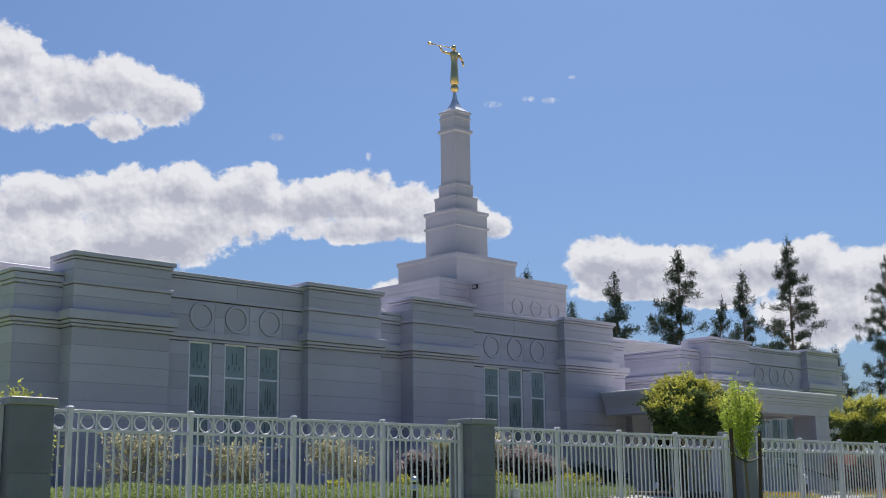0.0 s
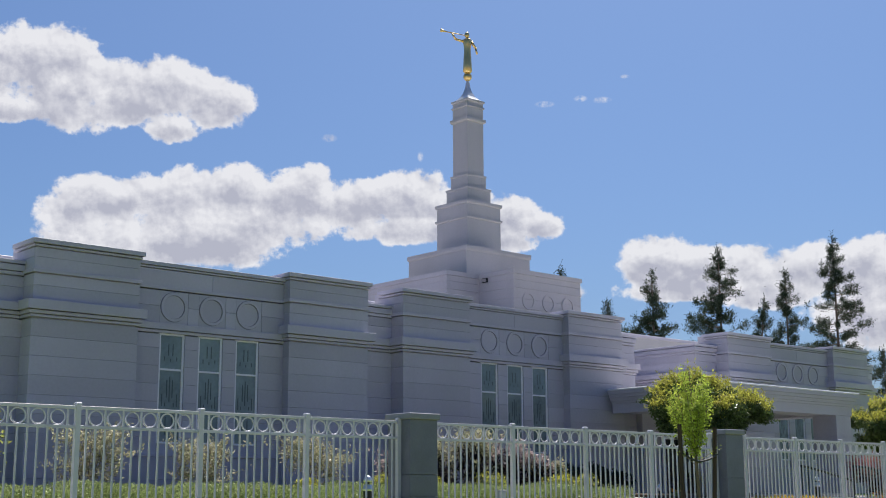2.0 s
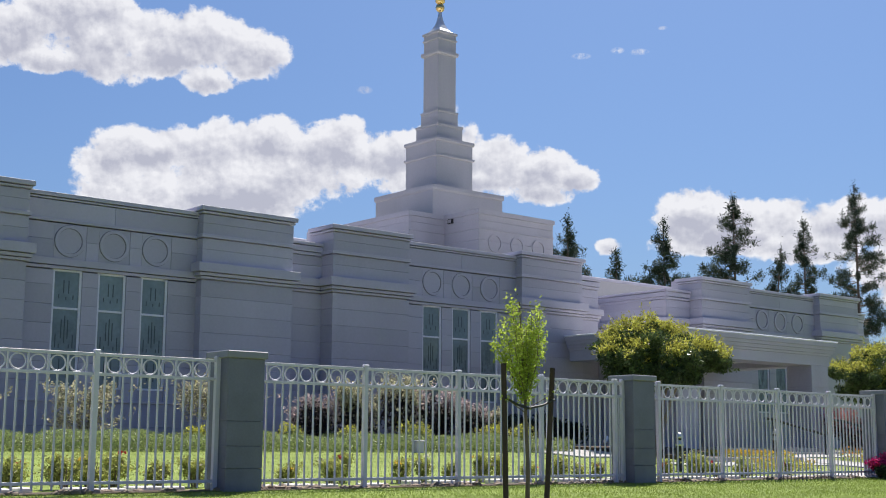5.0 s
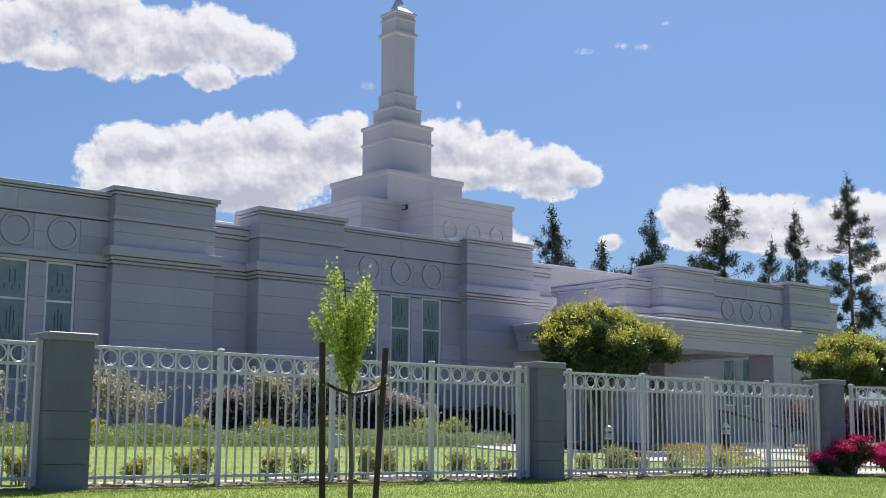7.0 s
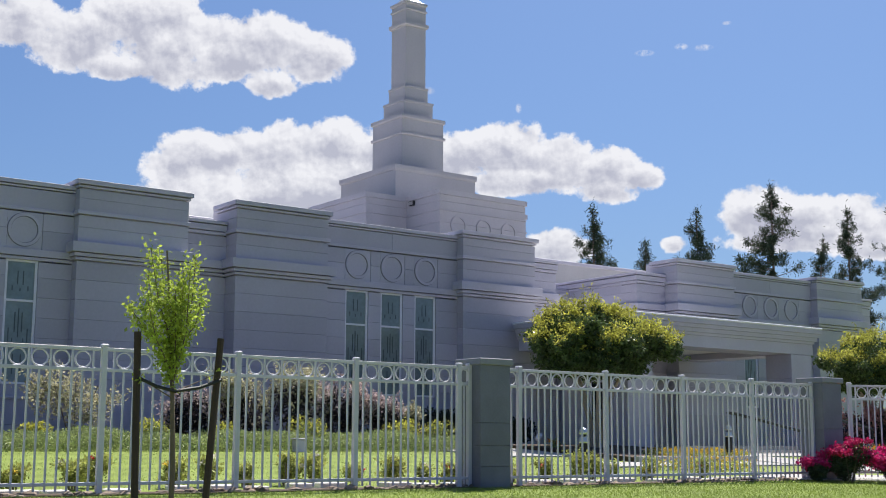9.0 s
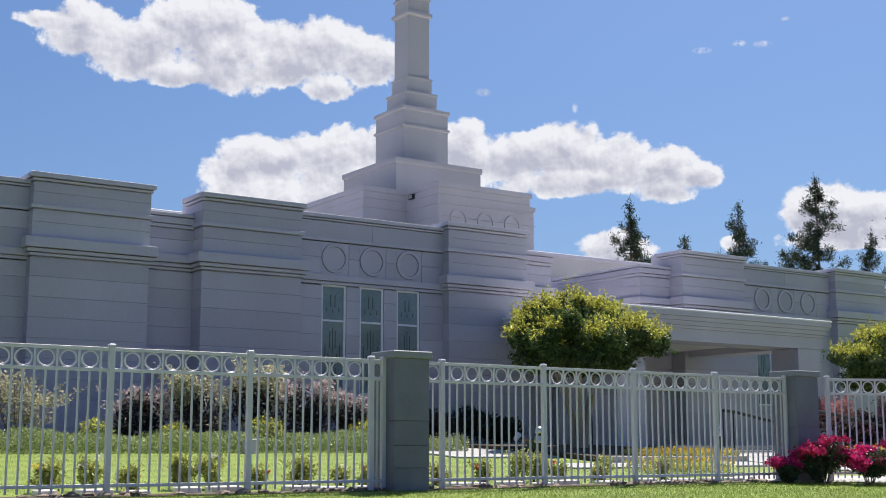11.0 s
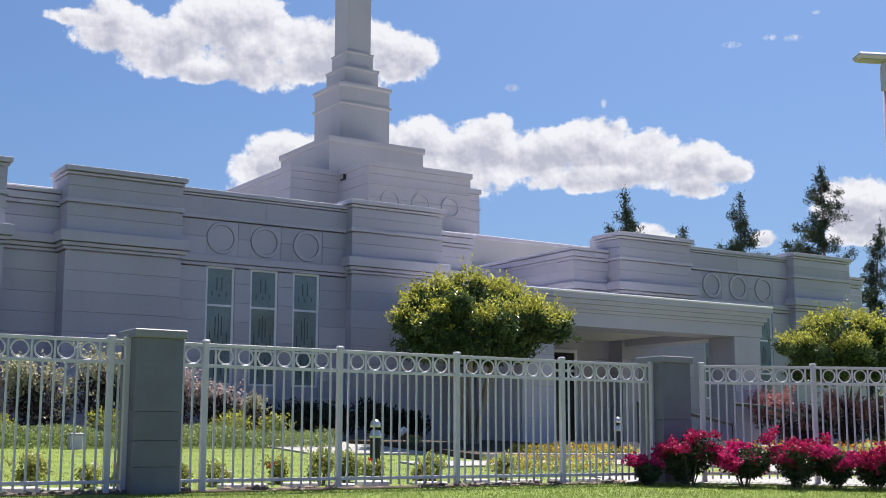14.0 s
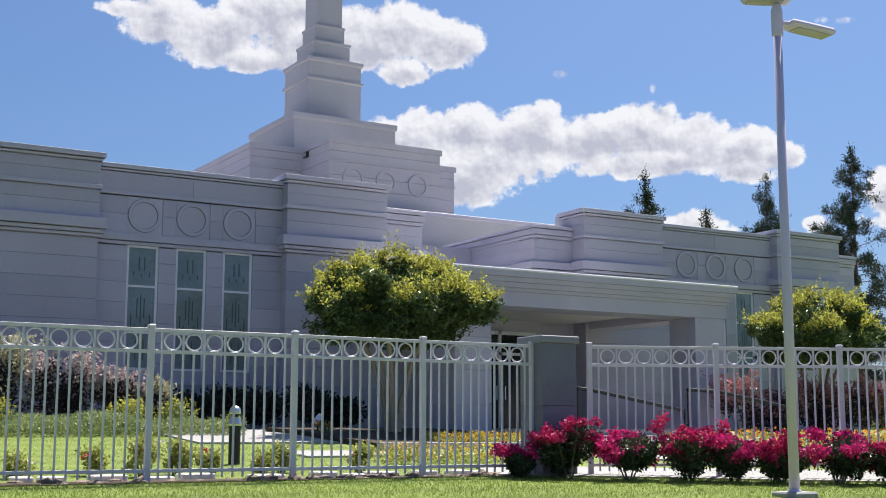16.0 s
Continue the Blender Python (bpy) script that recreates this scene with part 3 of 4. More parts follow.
# gilded statue, one plain shape
bm = bmesh.new()
lathe(bm, [(0.13, 22.62), (0.24, 22.75), (0.22, 23.1), (0.2, 23.5), (0.17, 23.85), (0.2, 24.15), (0.25, 24.35), (0.2, 24.47), (0.07, 24.52), (0.07, 24.6)], 12, cx=CX, cy=CY)
bmesh.ops.create_uvsphere(bm, u_segments=12, v_segments=8, radius=0.13, matrix=Matrix.Translation((CX - 0.02, CY, 24.7)) @ Matrix.Diagonal((1, 1, 1.25, 1)))
ux, uy = -0.72, 0.69          # the way that the trumpet points
def along(k, z):
    return (CX + ux * k, CY + uy * k, z)
rod(bm, along(0.2, 24.36), along(0.62, 24.5), 0.075, 0.06, 8)
rod(bm, along(0.6, 24.48), along(0.78, 24.82), 0.06, 0.045, 8)
rod(bm, along(0.08, 24.68), along(1.15, 24.93), 0.022, 0.03, 8)
rod(bm, along(1.12, 24.92), along(1.38, 25.0), 0.035, 0.1, 10)
rod(bm, along(-0.2, 24.36), along(-0.42, 23.98), 0.08, 0.06, 8)
rod(bm, along(-0.42, 24.0), along(-0.5, 23.66), 0.06, 0.045, 8)
rod(bm, along(-0.05, 22.7), along(0.16, 22.85), 0.08, 0.12, 8)
solid("statue", bm, GOLD, "gilded trumpet-holding statue on top of the spire", "statue", smooth=True)

# entrance canopy
canopy = thing("entrance_canopy", (36.0, 28.7, 1.4), "grey stone entrance canopy on square columns", "canopy")
CB = (-36.0, -28.7, -1.4)
KX0, KX1, KY0, KY1 = 31.35, 40.6, 26.05, 31.1
for z0, z1, out in ((4.5, 4.86, 0.0), (4.86, 4.95, 0.05), (4.95, 5.08, 0.11), (5.08, 5.2, 0.17), (5.2, 5.36, 0.23)):
    bm = bmesh.new()
    g = out - 0.23
    box(bm, KX0 - g, KX1 + g, KY0 - g, KY0 - g + 1.05, z0, z1 - 0.004)
    box(bm, KX0 - g, KX0 - g + 1.05, KY0 - g + 1.05, KY1, z0, z1 - 0.004)
    box(bm, KX1 + g - 1.05, KX1 + g, KY0 - g + 1.05, KY1, z0, z1 - 0.004)
    part("fascia", bm, TRIM, canopy, at=CB)
part("roof", box(bmesh.new(), KX0 + 0.05, KX1 - 0.05, KY0 + 0.05, KY1 + 0.1, 5.33, 5.385, 0.01), ROOF, canopy, "pale canopy roof with bright metal edge", at=CB)
part("soffit", box(bmesh.new(), KX0 + 1.1, KX1 - 1.1, KY0 + 1.1, 35.4, 4.72, 4.8), SOFFIT, canopy, "pale plaster soffit", at=CB)
for cx0 in (KX0 + 0.3, KX1 - 1.35):
    c = part("column", box(bmesh.new(), cx0 + 0.02, cx0 + 1.03, KY0 + 0.27, KY0 + 1.28, 1.2, 4.5), STONE, canopy, "square stone column", at=CB)
    for z0, z1 in zip([1.35, 2.1, 2.9, 3.7], [2.1, 2.9, 3.7, 4.5]):
        part("stone_panel", box(bmesh.new(), cx0, cx0 + 1.05, KY0 + 0.25, KY0 + 1.3, z0 + 0.006, z1 - 0.006, 0.008), STONE, c)
for a, b in (((KX0, KY0, 5.372), (KX1, KY0, 5.372)), ((KX0, KY0, 5.372), (KX0, KY1, 5.372))):
    part("edge_flashing", rod(bmesh.new(), a, b, 0.03), ALU, canopy, "bright metal roof edge", at=CB)
for lx, ly in ((33.6, 28.0), (36.0, 28.6), (38.4, 28.0)):
    bm = bmesh.new()
    lathe(bm, [(0.12, 4.70), (0.12, 4.725)], 14, cx=lx, cy=ly)
    part("downlight", bm, BLACK, canopy, at=CB)
# entrance doors in the recess
door = thing("entrance_door", (36.35, 31.47, 1.45), "dark glass entrance doors in pale frames under canopy", "door")
bm = bmesh.new()
for x0, x1, z0, z1 in ((-1.3, -1.2, 0, 2.9), (1.2, 1.3, 0, 2.9), (-0.05, 0.05, 0, 2.9), (-1.2, 1.2, 2.8, 2.9), (-1.2, 1.2, 2.2, 2.28)):
    box(bm, x0, x1, 0.0, 0.12, z0, z1)
part("frame", bm, ALU, door, "pale metal door frame")
for x0, x1 in ((-1.2, -0.05), (0.05, 1.2)):
    part("pane", box(bmesh.new(), x0, x1, 0.05, 0.07, 0, 2.2), DOOR, door)
    part("pane", box(bmesh.new(), x0, x1, 0.05, 0.07, 2.28, 2.8), DOOR, door)
part("handle", rod(bmesh.new(), (-0.15, -0.05, 0.9), (-0.15, -0.05, 1.3), 0.015), STEEL, door)
part("handle", rod(bmesh.new(), (0.15, -0.05, 0.9), (0.15, -0.05, 1.3), 0.015), STEEL, door)

# ---- fence ----
GZ = 0.80
FY = 16.45
PICKET = mesh_of("picket", box(bmesh.new(), -0.012, 0.012, -0.012, 0.012, 0.06, 1.66), FENCE)
PICKET_TALL = mesh_of("picket", box(bmesh.new(), -0.012, 0.012, -0.012, 0.012, 0.06, 1.93), FENCE)
bm = box(bmesh.new(), -0.038, 0.038, -0.038, 0.038, -0.1, 1.97, 0.004)
POST = mesh_of("post", bm, FENCE)
bm = lathe(bmesh.new(), [(0.044, 1.97), (0.044, 1.995), (0.030, 2.012), (0.0, 2.016)][:3], square=True)
POST_CAP = mesh_of("post_cap", bm, FENCE)
RING = mesh_of("ring", torus(bmesh.new(), (0, 0, 1.795), 0.108, 0.012, seg=24, sides=6), FENCE, True)


def post(parent, x):
    o = part("post", POST, FENCE, parent, at=(x, 0, 0))
    part("post_cap", POST_CAP, FENCE, o)


def panel(parent, x0, x1):
    """Rails, rings and pickets between two posts."""
    for z0, z1 in ((1.915, 1.96), (1.64, 1.685), (0.13, 0.175)):
        part("rail", box(bmesh.new(), x0 + 0.038, x1 - 0.038, -0.02, 0.02, z0, z1, 0.003), FENCE, parent)
    n = max(2, 2 * round((x1 - x0) / 0.286))
    w = (x1 - x0) / n
    for i in range(1, n):
        x = x0 + w * i
        if n == 2:
            part("picket", PICKET, FENCE, parent, at=(x, 0, 0))
            part("ring", RING, FENCE, parent, at=(x, 0, 0))
        elif i % 2:
            part("picket", PICKET_TALL, FENCE, parent, at=(x, 0, 0))
        else:
            part("picket", PICKET, FENCE, parent, at=(x, 0, 0))
            part("ring", RING, FENCE, parent, at=(x, 0, 0))


def fence_span(at, posts, rz=0.0):
    f = thing("fence", at, "light grey metal fence with rings under the top rail", "fence", "fence spans between granite pillars", rz=rz)
    for x in posts:
        post(f, x)
    for a, b in zip(posts, posts[1:]):
        panel(f, a, b)
    return f


fence_span((0.0, FY, GZ), [-8.3, -6.3, -4.3, -2.3, -0.28, -0.02])
fence_span((0.0, FY, GZ), [0.72, 1.03, 3.07, 5.08, 7.05, 8.99])
fence_span((0.0, FY, GZ), [9.72, 11.76, 13.78, 15.80, 17.80, 18.02])
fence_span((0.0, FY, GZ), [18.75, 19.09, 21.12, 23.12, 25.13, 27.04])
fence_span((27.9, 16.15, GZ), [0.0, 2.0, 4.0, 6.0, 8.0, 10.0], rz=-24.5)


def pillar(x):
    o = thing("fence_pillar", (x, FY, GZ), "square pillar of dark grey granite slabs with flat cap", "pillar", "granite fence pillars")
    part("core", box(bmesh.new(), -0.29, 0.29, -0.24, 0.30, -0.2, 1.98), SLAB, o)
    for z0, z1 in ((-0.05, 0.34), (0.34, 0.67), (0.67, 1.04), (1.04, 1.98)):
        for x0, x1, y0, y1 in ((-0.315, 0.315, -0.265, -0.24), (-0.315, -0.29, -0.24, 0.30), (0.29, 0.315, -0.24, 0.30), (-0.315, 0.315, 0.30, 0.325)):
            part("slab", box(bmesh.new(), x0, x1, y0, y1, z0 + 0.003, z1 - 0.003, 0.003), SLAB, o)
    part("cap", box(bmesh.new(), -0.355, 0.355, -0.305, 0.365, 1.98, 2.09, 0.012), SLAB_CAP, o, "thin granite cap")


for x in (0.34, 9.34, 18.36, 27.36):
    pillar(x)

# ---- street lamp ----
LX, LY = 28.47, 12.59
lamp = thing("street_lamp", (LX, LY, 0.62), "tall grey lamp post with two flat heads on lawn", "street lamp")
part("footing", box(bmesh.new(), -0.215, 0.215, -0.215, 0.215, -0.3, 0.07, 0.02), WALKWAY, lamp, "square concrete footing")
part("pole", lathe(bmesh.new(), [(0.068, 0.06), (0.065, 2.5), (0.056, 6.6)], 16), POLE, lamp, smooth=True)
part("base_plate", lathe(bmesh.new(), [(0.085, 0.06), (0.085, 0.08), (0.07, 0.10)], 16), POLE, lamp)
part("collar", lathe(bmesh.new(), [(0.07, 6.17), (0.078, 6.19), (0.078, 6.52), (0.055, 6.62)], 14), POLE, lamp)
for ang, z, s0, ln, tilt in ((-8, 6.36, 0.16, 0.74, 4), (150, 6.68, -0.2, 0.66, -2)):
    c, s_ = math.cos(radians(ang)), math.sin(radians(ang))
    arm = rod(bmesh.new(), (0, 0, z), (c * 0.22, s_ * 0.22, z + 0.02), 0.04, 0.04, 10)
    if s0 > 0:
        part("arm", arm, POLE, lamp)
    bm = box(bmesh.new(), s0, s0 + ln, -0.15, 0.15, -0.05, 0.05, 0.035)
    bmesh.ops.transform(bm, matrix=Matrix.Translation((0, 0, z + 0.02)) @ Matrix.Rotation(radians(ang), 4, "Z") @ Matrix.Rotation(radians(tilt), 4, "Y"), verts=bm.verts)
    h = part("lamp_head", bm, POLE, lamp, "flat grey lamp head")
    bm = box(bmesh.new(), s0 + 0.12, s0 + ln - 0.06, -0.11, 0.11, -0.062, -0.05)
    bmesh.ops.transform(bm, matrix=Matrix.Translation((0, 0, z + 0.02)) @ Matrix.Rotation(radians(ang), 4, "Z") @ Matrix.Rotation(radians(tilt), 4, "Y"), verts=bm.verts)
    part("lens", bm, LENS, h)

# ---- trees ----
def limb(bm, pts, r0, r1, sides=8):
    n = len(pts) - 1
    for i, (a, b) in enumerate(zip(pts, pts[1:])):
        rod(bm, a, b, r0 + (r1 - r0) * i / n, r0 + (r1 - r0) * (i + 1) / n, sides)
    return bm


def conifer(x, y, base, height, spread, seed, lean=0.0, slope=0.36, label="tall dark conifer with sparse uneven branches"):
    rng = np.random.default_rng(seed)
    o = thing("conifer", (x, y, base), label, "tree", "conifers behind the building")
    bm = bmesh.new()
    limb(bm, [(0, 0, 0), (lean * 0.4, 0, height * 0.5), (lean, 0, height)], 0.35, 0.04, 7)
    pts = []
    z = max(height * 0.2, height - 24.0)
    while z < height - 0.25:
        f = z / height
        depth = height - z
        for k in range(3 if depth > 2 else 2):
            reach = min(spread, slope * depth) * rng.uniform(0.35, 1.15) + 0.15
            az = rng.uniform(0, 2 * math.pi)
            rise = rng.uniform(-0.05, 0.3)
            root = np.array((lean * f, 0, z + rng.uniform(-0.2, 0.2)))
            tip = root + np.array((reach * math.cos(az), reach * math.sin(az), reach * rise))
            rod(bm, root, tip, 0.05, 0.012, 5)
            for m in range(1 + int(reach / 0.55)):           # upturned needle tufts along the branch
                c = root + (tip - root) * rng.uniform(0.35, 1.02) + np.array((0, 0, 0.12))
                n = int(rng.integers(30, 50))
                pts.append(c + rng.normal(size=(n, 3)) * np.array((0.17, 0.17, 0.26)))
        z += rng.uniform(0.35, 0.75)
    pts.append(np.array((lean, 0, height)) + rng.normal(size=(30, 3)) * np.array((0.06, 0.06, 0.5)) - np.array((0, 0, 0.3)))
    part("trunk", bm, BARK, o)
    part("crown", leaf_mesh("crown", np.concatenate(pts), NEEDLE, 0.40, rng, up=0.5, aspect=0.17), NEEDLE, o)["kind"] = "stuff"


TREE_Y = 86.0
for i, (x, top, spread, slope) in enumerate([(87.8, 24.0, 2.6, 0.42), (95.7, 21.5, 2.0, 0.5), (104.3, 25.6, 3.2, 0.44), (114.6, 29.7, 4.4, 0.5), (129.4, 28.7, 3.2, 0.32), (142.2, 35.2, 4.6, 0.34), (167.0, 35.5, 4.4, 0.4), (152.0, 20.5, 3.0, 0.5)]):
    conifer(x, TREE_Y + (i % 3) * 0.8, 0.8, top - 0.8, spread, 40 + i, slope=slope)
# a slender one leaning out beside the broad conifer
conifer(121.4, TREE_Y + 1.0, 0.8, 24.2, 1.5, 61, lean=3.6, slope=0.3, label="slender leaning conifer beside a broader one")


def topiary(x, y, base, lobes, seed, label):
    """A clipped round-headed tree on several pale stems."""
    rng = np.random.default_rng(seed)
    o = thing("topiary_tree", (x, y, base), label, "tree", "clipped trees by the entrance")
    bm = bmesh.new()
    for a in (0.2, 1.7, 2.9, 4.1, 5.3):
        c, s_ = math.cos(a), math.sin(a)
        limb(bm, [(c * 0.1, s_ * 0.1, -0.1), (c * 0.22, s_ * 0.2, 0.8), (c * 0.5, s_ * 0.45, 1.7), (c * 1.1, s_ * 1.0, 2.8)], 0.085, 0.03, 8)
    part("trunk", bm, PALE_BARK, o, "several smooth pale stems")
    inner, outer = [], []
    for cx, cy, cz, rx, ry, rz_, count in lobes:
        for k in range(int(count * 1.5)):
            d = rng.normal(size=3)
            d[2] = abs(d[2]) * 0.9 - 0.2
            d /= np.linalg.norm(d)
            c = np.array((cx, cy, cz)) + d * np.array((rx, ry, rz_)) * rng.uniform(0.72, 1.0)
            r = rng.uniform(0.20, 0.40)
            p, dd = blob_points(rng, 520, c, (r, r, r * 0.85), 0.45)
            # upward leaves go golden: new growth, with the sunlit tops put into colour
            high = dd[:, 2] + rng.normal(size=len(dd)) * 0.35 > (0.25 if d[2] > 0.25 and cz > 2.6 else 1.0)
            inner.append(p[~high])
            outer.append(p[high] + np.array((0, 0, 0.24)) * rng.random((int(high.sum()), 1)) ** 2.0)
            for s in range(3):                             # stray shoots standing out of the clipped head
                tip = c + d * r * rng.uniform(0.9, 1.5) + rng.normal(size=3) * 0.12 + np.array((0, 0, 0.1))
                shoot = c + (tip - c) * rng.uniform(0.5, 1.0, 16)[:, None] + rng.normal(size=(16, 3)) * 0.025
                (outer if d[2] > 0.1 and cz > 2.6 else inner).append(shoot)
        p, _ = blob_points(rng, 1500, (cx, cy, cz), (rx * 0.75, ry * 0.75, rz_ * 0.8), 0.1)
        inner.append(p)
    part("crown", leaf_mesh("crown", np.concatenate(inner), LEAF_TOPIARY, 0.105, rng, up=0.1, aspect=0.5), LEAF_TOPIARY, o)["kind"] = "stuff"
    part("new_growth", leaf_mesh("new_growth", np.concatenate(outer), LEAF_GOLDEN, 0.09, rng, up=0.7, aspect=0.45), LEAF_GOLDEN, o, "golden green new growth with sunlit tops put into its colour")["kind"] = "stuff"


topiary(29.52, 25.4, 1.3, [(0.0, -0.35, 2.75, 1.0, 0.8, 0.4, 8), (0.95, 0.5, 3.3, 0.75, 0.7, 0.5, 8), (0.1, 0.4, 3.32, 1.55, 1.3, 0.72, 22), (-1.3, 0.1, 2.75, 0.6, 0.7, 0.6, 8), (0.8, -1.15, 2.80, 0.95, 0.6, 0.45, 15), (1.6, -0.2, 2.8, 0.65, 0.8, 0.55, 9), (-0.4, -0.5, 2.45, 0.7, 0.7, 0.35, 5), (0.0, 0.1, 2.3, 1.6, 1.3, 0.42, 20)], 7, "round clipped tree with golden tips on pale stems")
topiary(43.85, 26.3, 1.35, [(0.0, 0.2, 3.2, 1.7, 1.5, 0.72, 18), (-1.45, 0.0, 2.7, 0.8, 0.8, 0.5, 8), (0.9, -0.7, 2.8, 1.1, 0.9, 0.5, 10), (-0.5, -1.1, 2.65, 0.9, 0.7, 0.4, 8), (0.0, 0.0, 2.25, 1.8, 1.4, 0.45, 24)], 8, "wide clipped tree with golden tips past the entrance")

# young staked tree on the outer lawn
YX, YY = 10.3, 11.1
young = thing("young_tree", (YX, YY, ground_z(YY)), "young lime-green sapling tied between two dark stakes", "tree")
bm = bmesh.new()
limb(bm, [(0, 0, -0.1), (0.02, 0, 0.7), (-0.01, 0.01, 1.45), (-0.06, 0, 2.1), (-0.12, 0, 2.75)], 0.032, 0.008, 8)
rng = np.random.default_rng(5)
twigs = []
for i in range(15):                                       # upright shoots fanning out
    a = i * 2.4
    r = (0.33, 0.24, 0.12)[i % 3] * rng.uniform(0.8, 1.1)
    z0 = rng.uniform(1.48, 1.85)
    z1 = rng.uniform(2.35, 2.8) if i % 3 else rng.uniform(2.2, 2.62)
    p0 = np.array((-0.02, 0, z0))
    p1 = np.array((-0.04 + r * 0.7 * math.cos(a), r * 0.7 * math.sin(a), z0 * 0.55 + z1 * 0.45))
    p2 = np.array((-0.08 + r * math.cos(a), r * math.sin(a), z1))
    rod(bm, p0, p1, 0.009, 0.006, 5)
    rod(bm, p1, p2, 0.006, 0.003, 5)
    twigs += [(p0, p1, 150), (p1, p2, 190)]
for dx, z in ((0.46, 1.62), (-0.38, 1.56)):
    a0, a1 = np.array((0.0, 0, z - 0.2)), np.array((dx, 0, z))
    rod(bm, a0, a1, 0.007, 0.003, 5)
    twigs.append((a0 * 0.2 + a1 * 0.8, a1, 14))
part("trunk", bm, BARK, young)
pts = np.concatenate([a0 + (a1 - a0) * rng.uniform(0.05, 1.05, n)[:, None] + rng.normal(size=(n, 3)) * 0.042 for a0, a1, n in twigs])
part("crown", leaf_mesh("crown", pts, LEAF_LIME, 0.042, rng, up=0.3, aspect=0.6), LEAF_LIME, young, "bright lime leaves")
for x0, x1, z1 in ((9.93, 9.98, 2.5), (10.78, 10.62, 2.48)):
    zb = ground_z(YY)
    s_ = thing("tree_stake", (x1, YY + 0.02, zb), "dark wooden stake leaning beside young sapling", "stake", "stakes of the young tree")
    part("shaft", rod(bmesh.new(), (0, 0, -0.3), (x0 - x1, 0, z1 - zb), 0.035, 0.033, 9), STAKE, s_)
    zt = 1.98 - zb
    part("tie_strap", limb(bmesh.new(), [(x0 - x1, -0.03, zt + 0.1), ((x0 + YX) / 2 - x1, -0.05, zt + 0.02), (YX - x1, -0.05, zt - 0.02)], 0.016, 0.016, 6), RUBBER, s_, "black rubber tie strap")


# ---- planting ----
def shrub(name, x, y, size, mat_leaf, seed, label, group, n=1400, leafsize=0.07, blooms=None, bloom_n=0, tip=None, base=None, taper=1.0, lumps=5):
    rng = np.random.default_rng(seed)
    zb = ground_z(y) if base is None else base
    o = thing(name, (x, y, zb), label, "shrub", group)
    bm = bmesh.new()
    for a in range(6):
        ang = a * 1.05 + seed
        rod(bm, (0.03 * math.cos(ang), 0.03 * math.sin(ang), -0.05), (size[0] * 0.5 * math.cos(ang), size[1] * 0.5 * math.sin(ang), size[2] * 0.75), 0.014, 0.006, 5)
    part("branching_stem", bm, BARK, o)
    pts = []
    fat = 0.58 if lumps == 5 else 0.36
    for k in range(lumps):
        c = (rng.uniform(-0.45, 0.45) * size[0] * (1 if lumps == 5 else 1.4), rng.uniform(-0.45, 0.45) * size[1], size[2] * (rng.uniform(0.42, 0.68) if lumps == 5 else rng.uniform(0.18, 0.80)))
        p, d = blob_points(rng, n // lumps, c, (size[0] * fat, size[1] * fat, size[2] * (0.4 if lumps == 5 else 0.22)), 0.35)
        pts.append(p)
        if lumps > 5:                                      # loose arching shoots
            for s in range(5):
                e = np.array(c) + np.array((rng.normal() * size[0] * 0.4, rng.normal() * size[1] * 0.3, size[2] * rng.uniform(0.08, 0.34)))
                pts.append(np.array(c) + (e - np.array(c)) * rng.uniform(0.3, 1, 26)[:, None] + rng.normal(size=(26, 3)) * 0.035)
    pts = np.concatenate(pts)
    pts[:, 2] = np.maximum(pts[:, 2], 0.02)
    pts[:, :2] *= np.clip(taper + (1 - taper) * pts[:, 2:3] / (size[2] * 0.62), 0.2, 1.1)
    if tip is not None:
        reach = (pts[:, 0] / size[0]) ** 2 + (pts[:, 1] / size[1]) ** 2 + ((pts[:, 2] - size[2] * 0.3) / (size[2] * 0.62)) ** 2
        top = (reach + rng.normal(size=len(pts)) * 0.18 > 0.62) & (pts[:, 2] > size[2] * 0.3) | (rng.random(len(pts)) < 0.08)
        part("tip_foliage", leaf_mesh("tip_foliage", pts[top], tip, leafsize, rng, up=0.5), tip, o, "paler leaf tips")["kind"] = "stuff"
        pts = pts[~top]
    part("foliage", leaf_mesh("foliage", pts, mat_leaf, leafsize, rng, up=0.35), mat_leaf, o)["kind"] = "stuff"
    if blooms is not None:
        heads = []
        for k in range(bloom_n):
            a, r = rng.uniform(0, 6.28), rng.random() ** 0.5
            h = size[2] * (rng.uniform(0.66, 1.14) - 0.14 * r if rng.random() < 0.9 else rng.uniform(0.5, 0.75))
            c = np.array((size[0] * r * math.cos(a), size[1] * r * math.sin(a), h))
            if bloom_n > 8 and k % 3:                      # heads crowd into sprays
                c = spray + rng.normal(size=3) * np.array((0.11, 0.11, 0.06))
            else:
                spray = c
            m = 62 if bloom_n > 8 else 14
            heads.append(c + rng.normal(size=(m, 3)) * np.array((0.05, 0.05, 0.034)) * (1 if bloom_n > 8 else 0.5))
        part("bloom_cover", leaf_mesh("bloom_cover", np.concatenate(heads), blooms, 0.046 if bloom_n > 8 else 0.042, rng, up=0.9, aspect=1.1), blooms, o, "clustered blooms")["kind"] = "stuff"
    return o


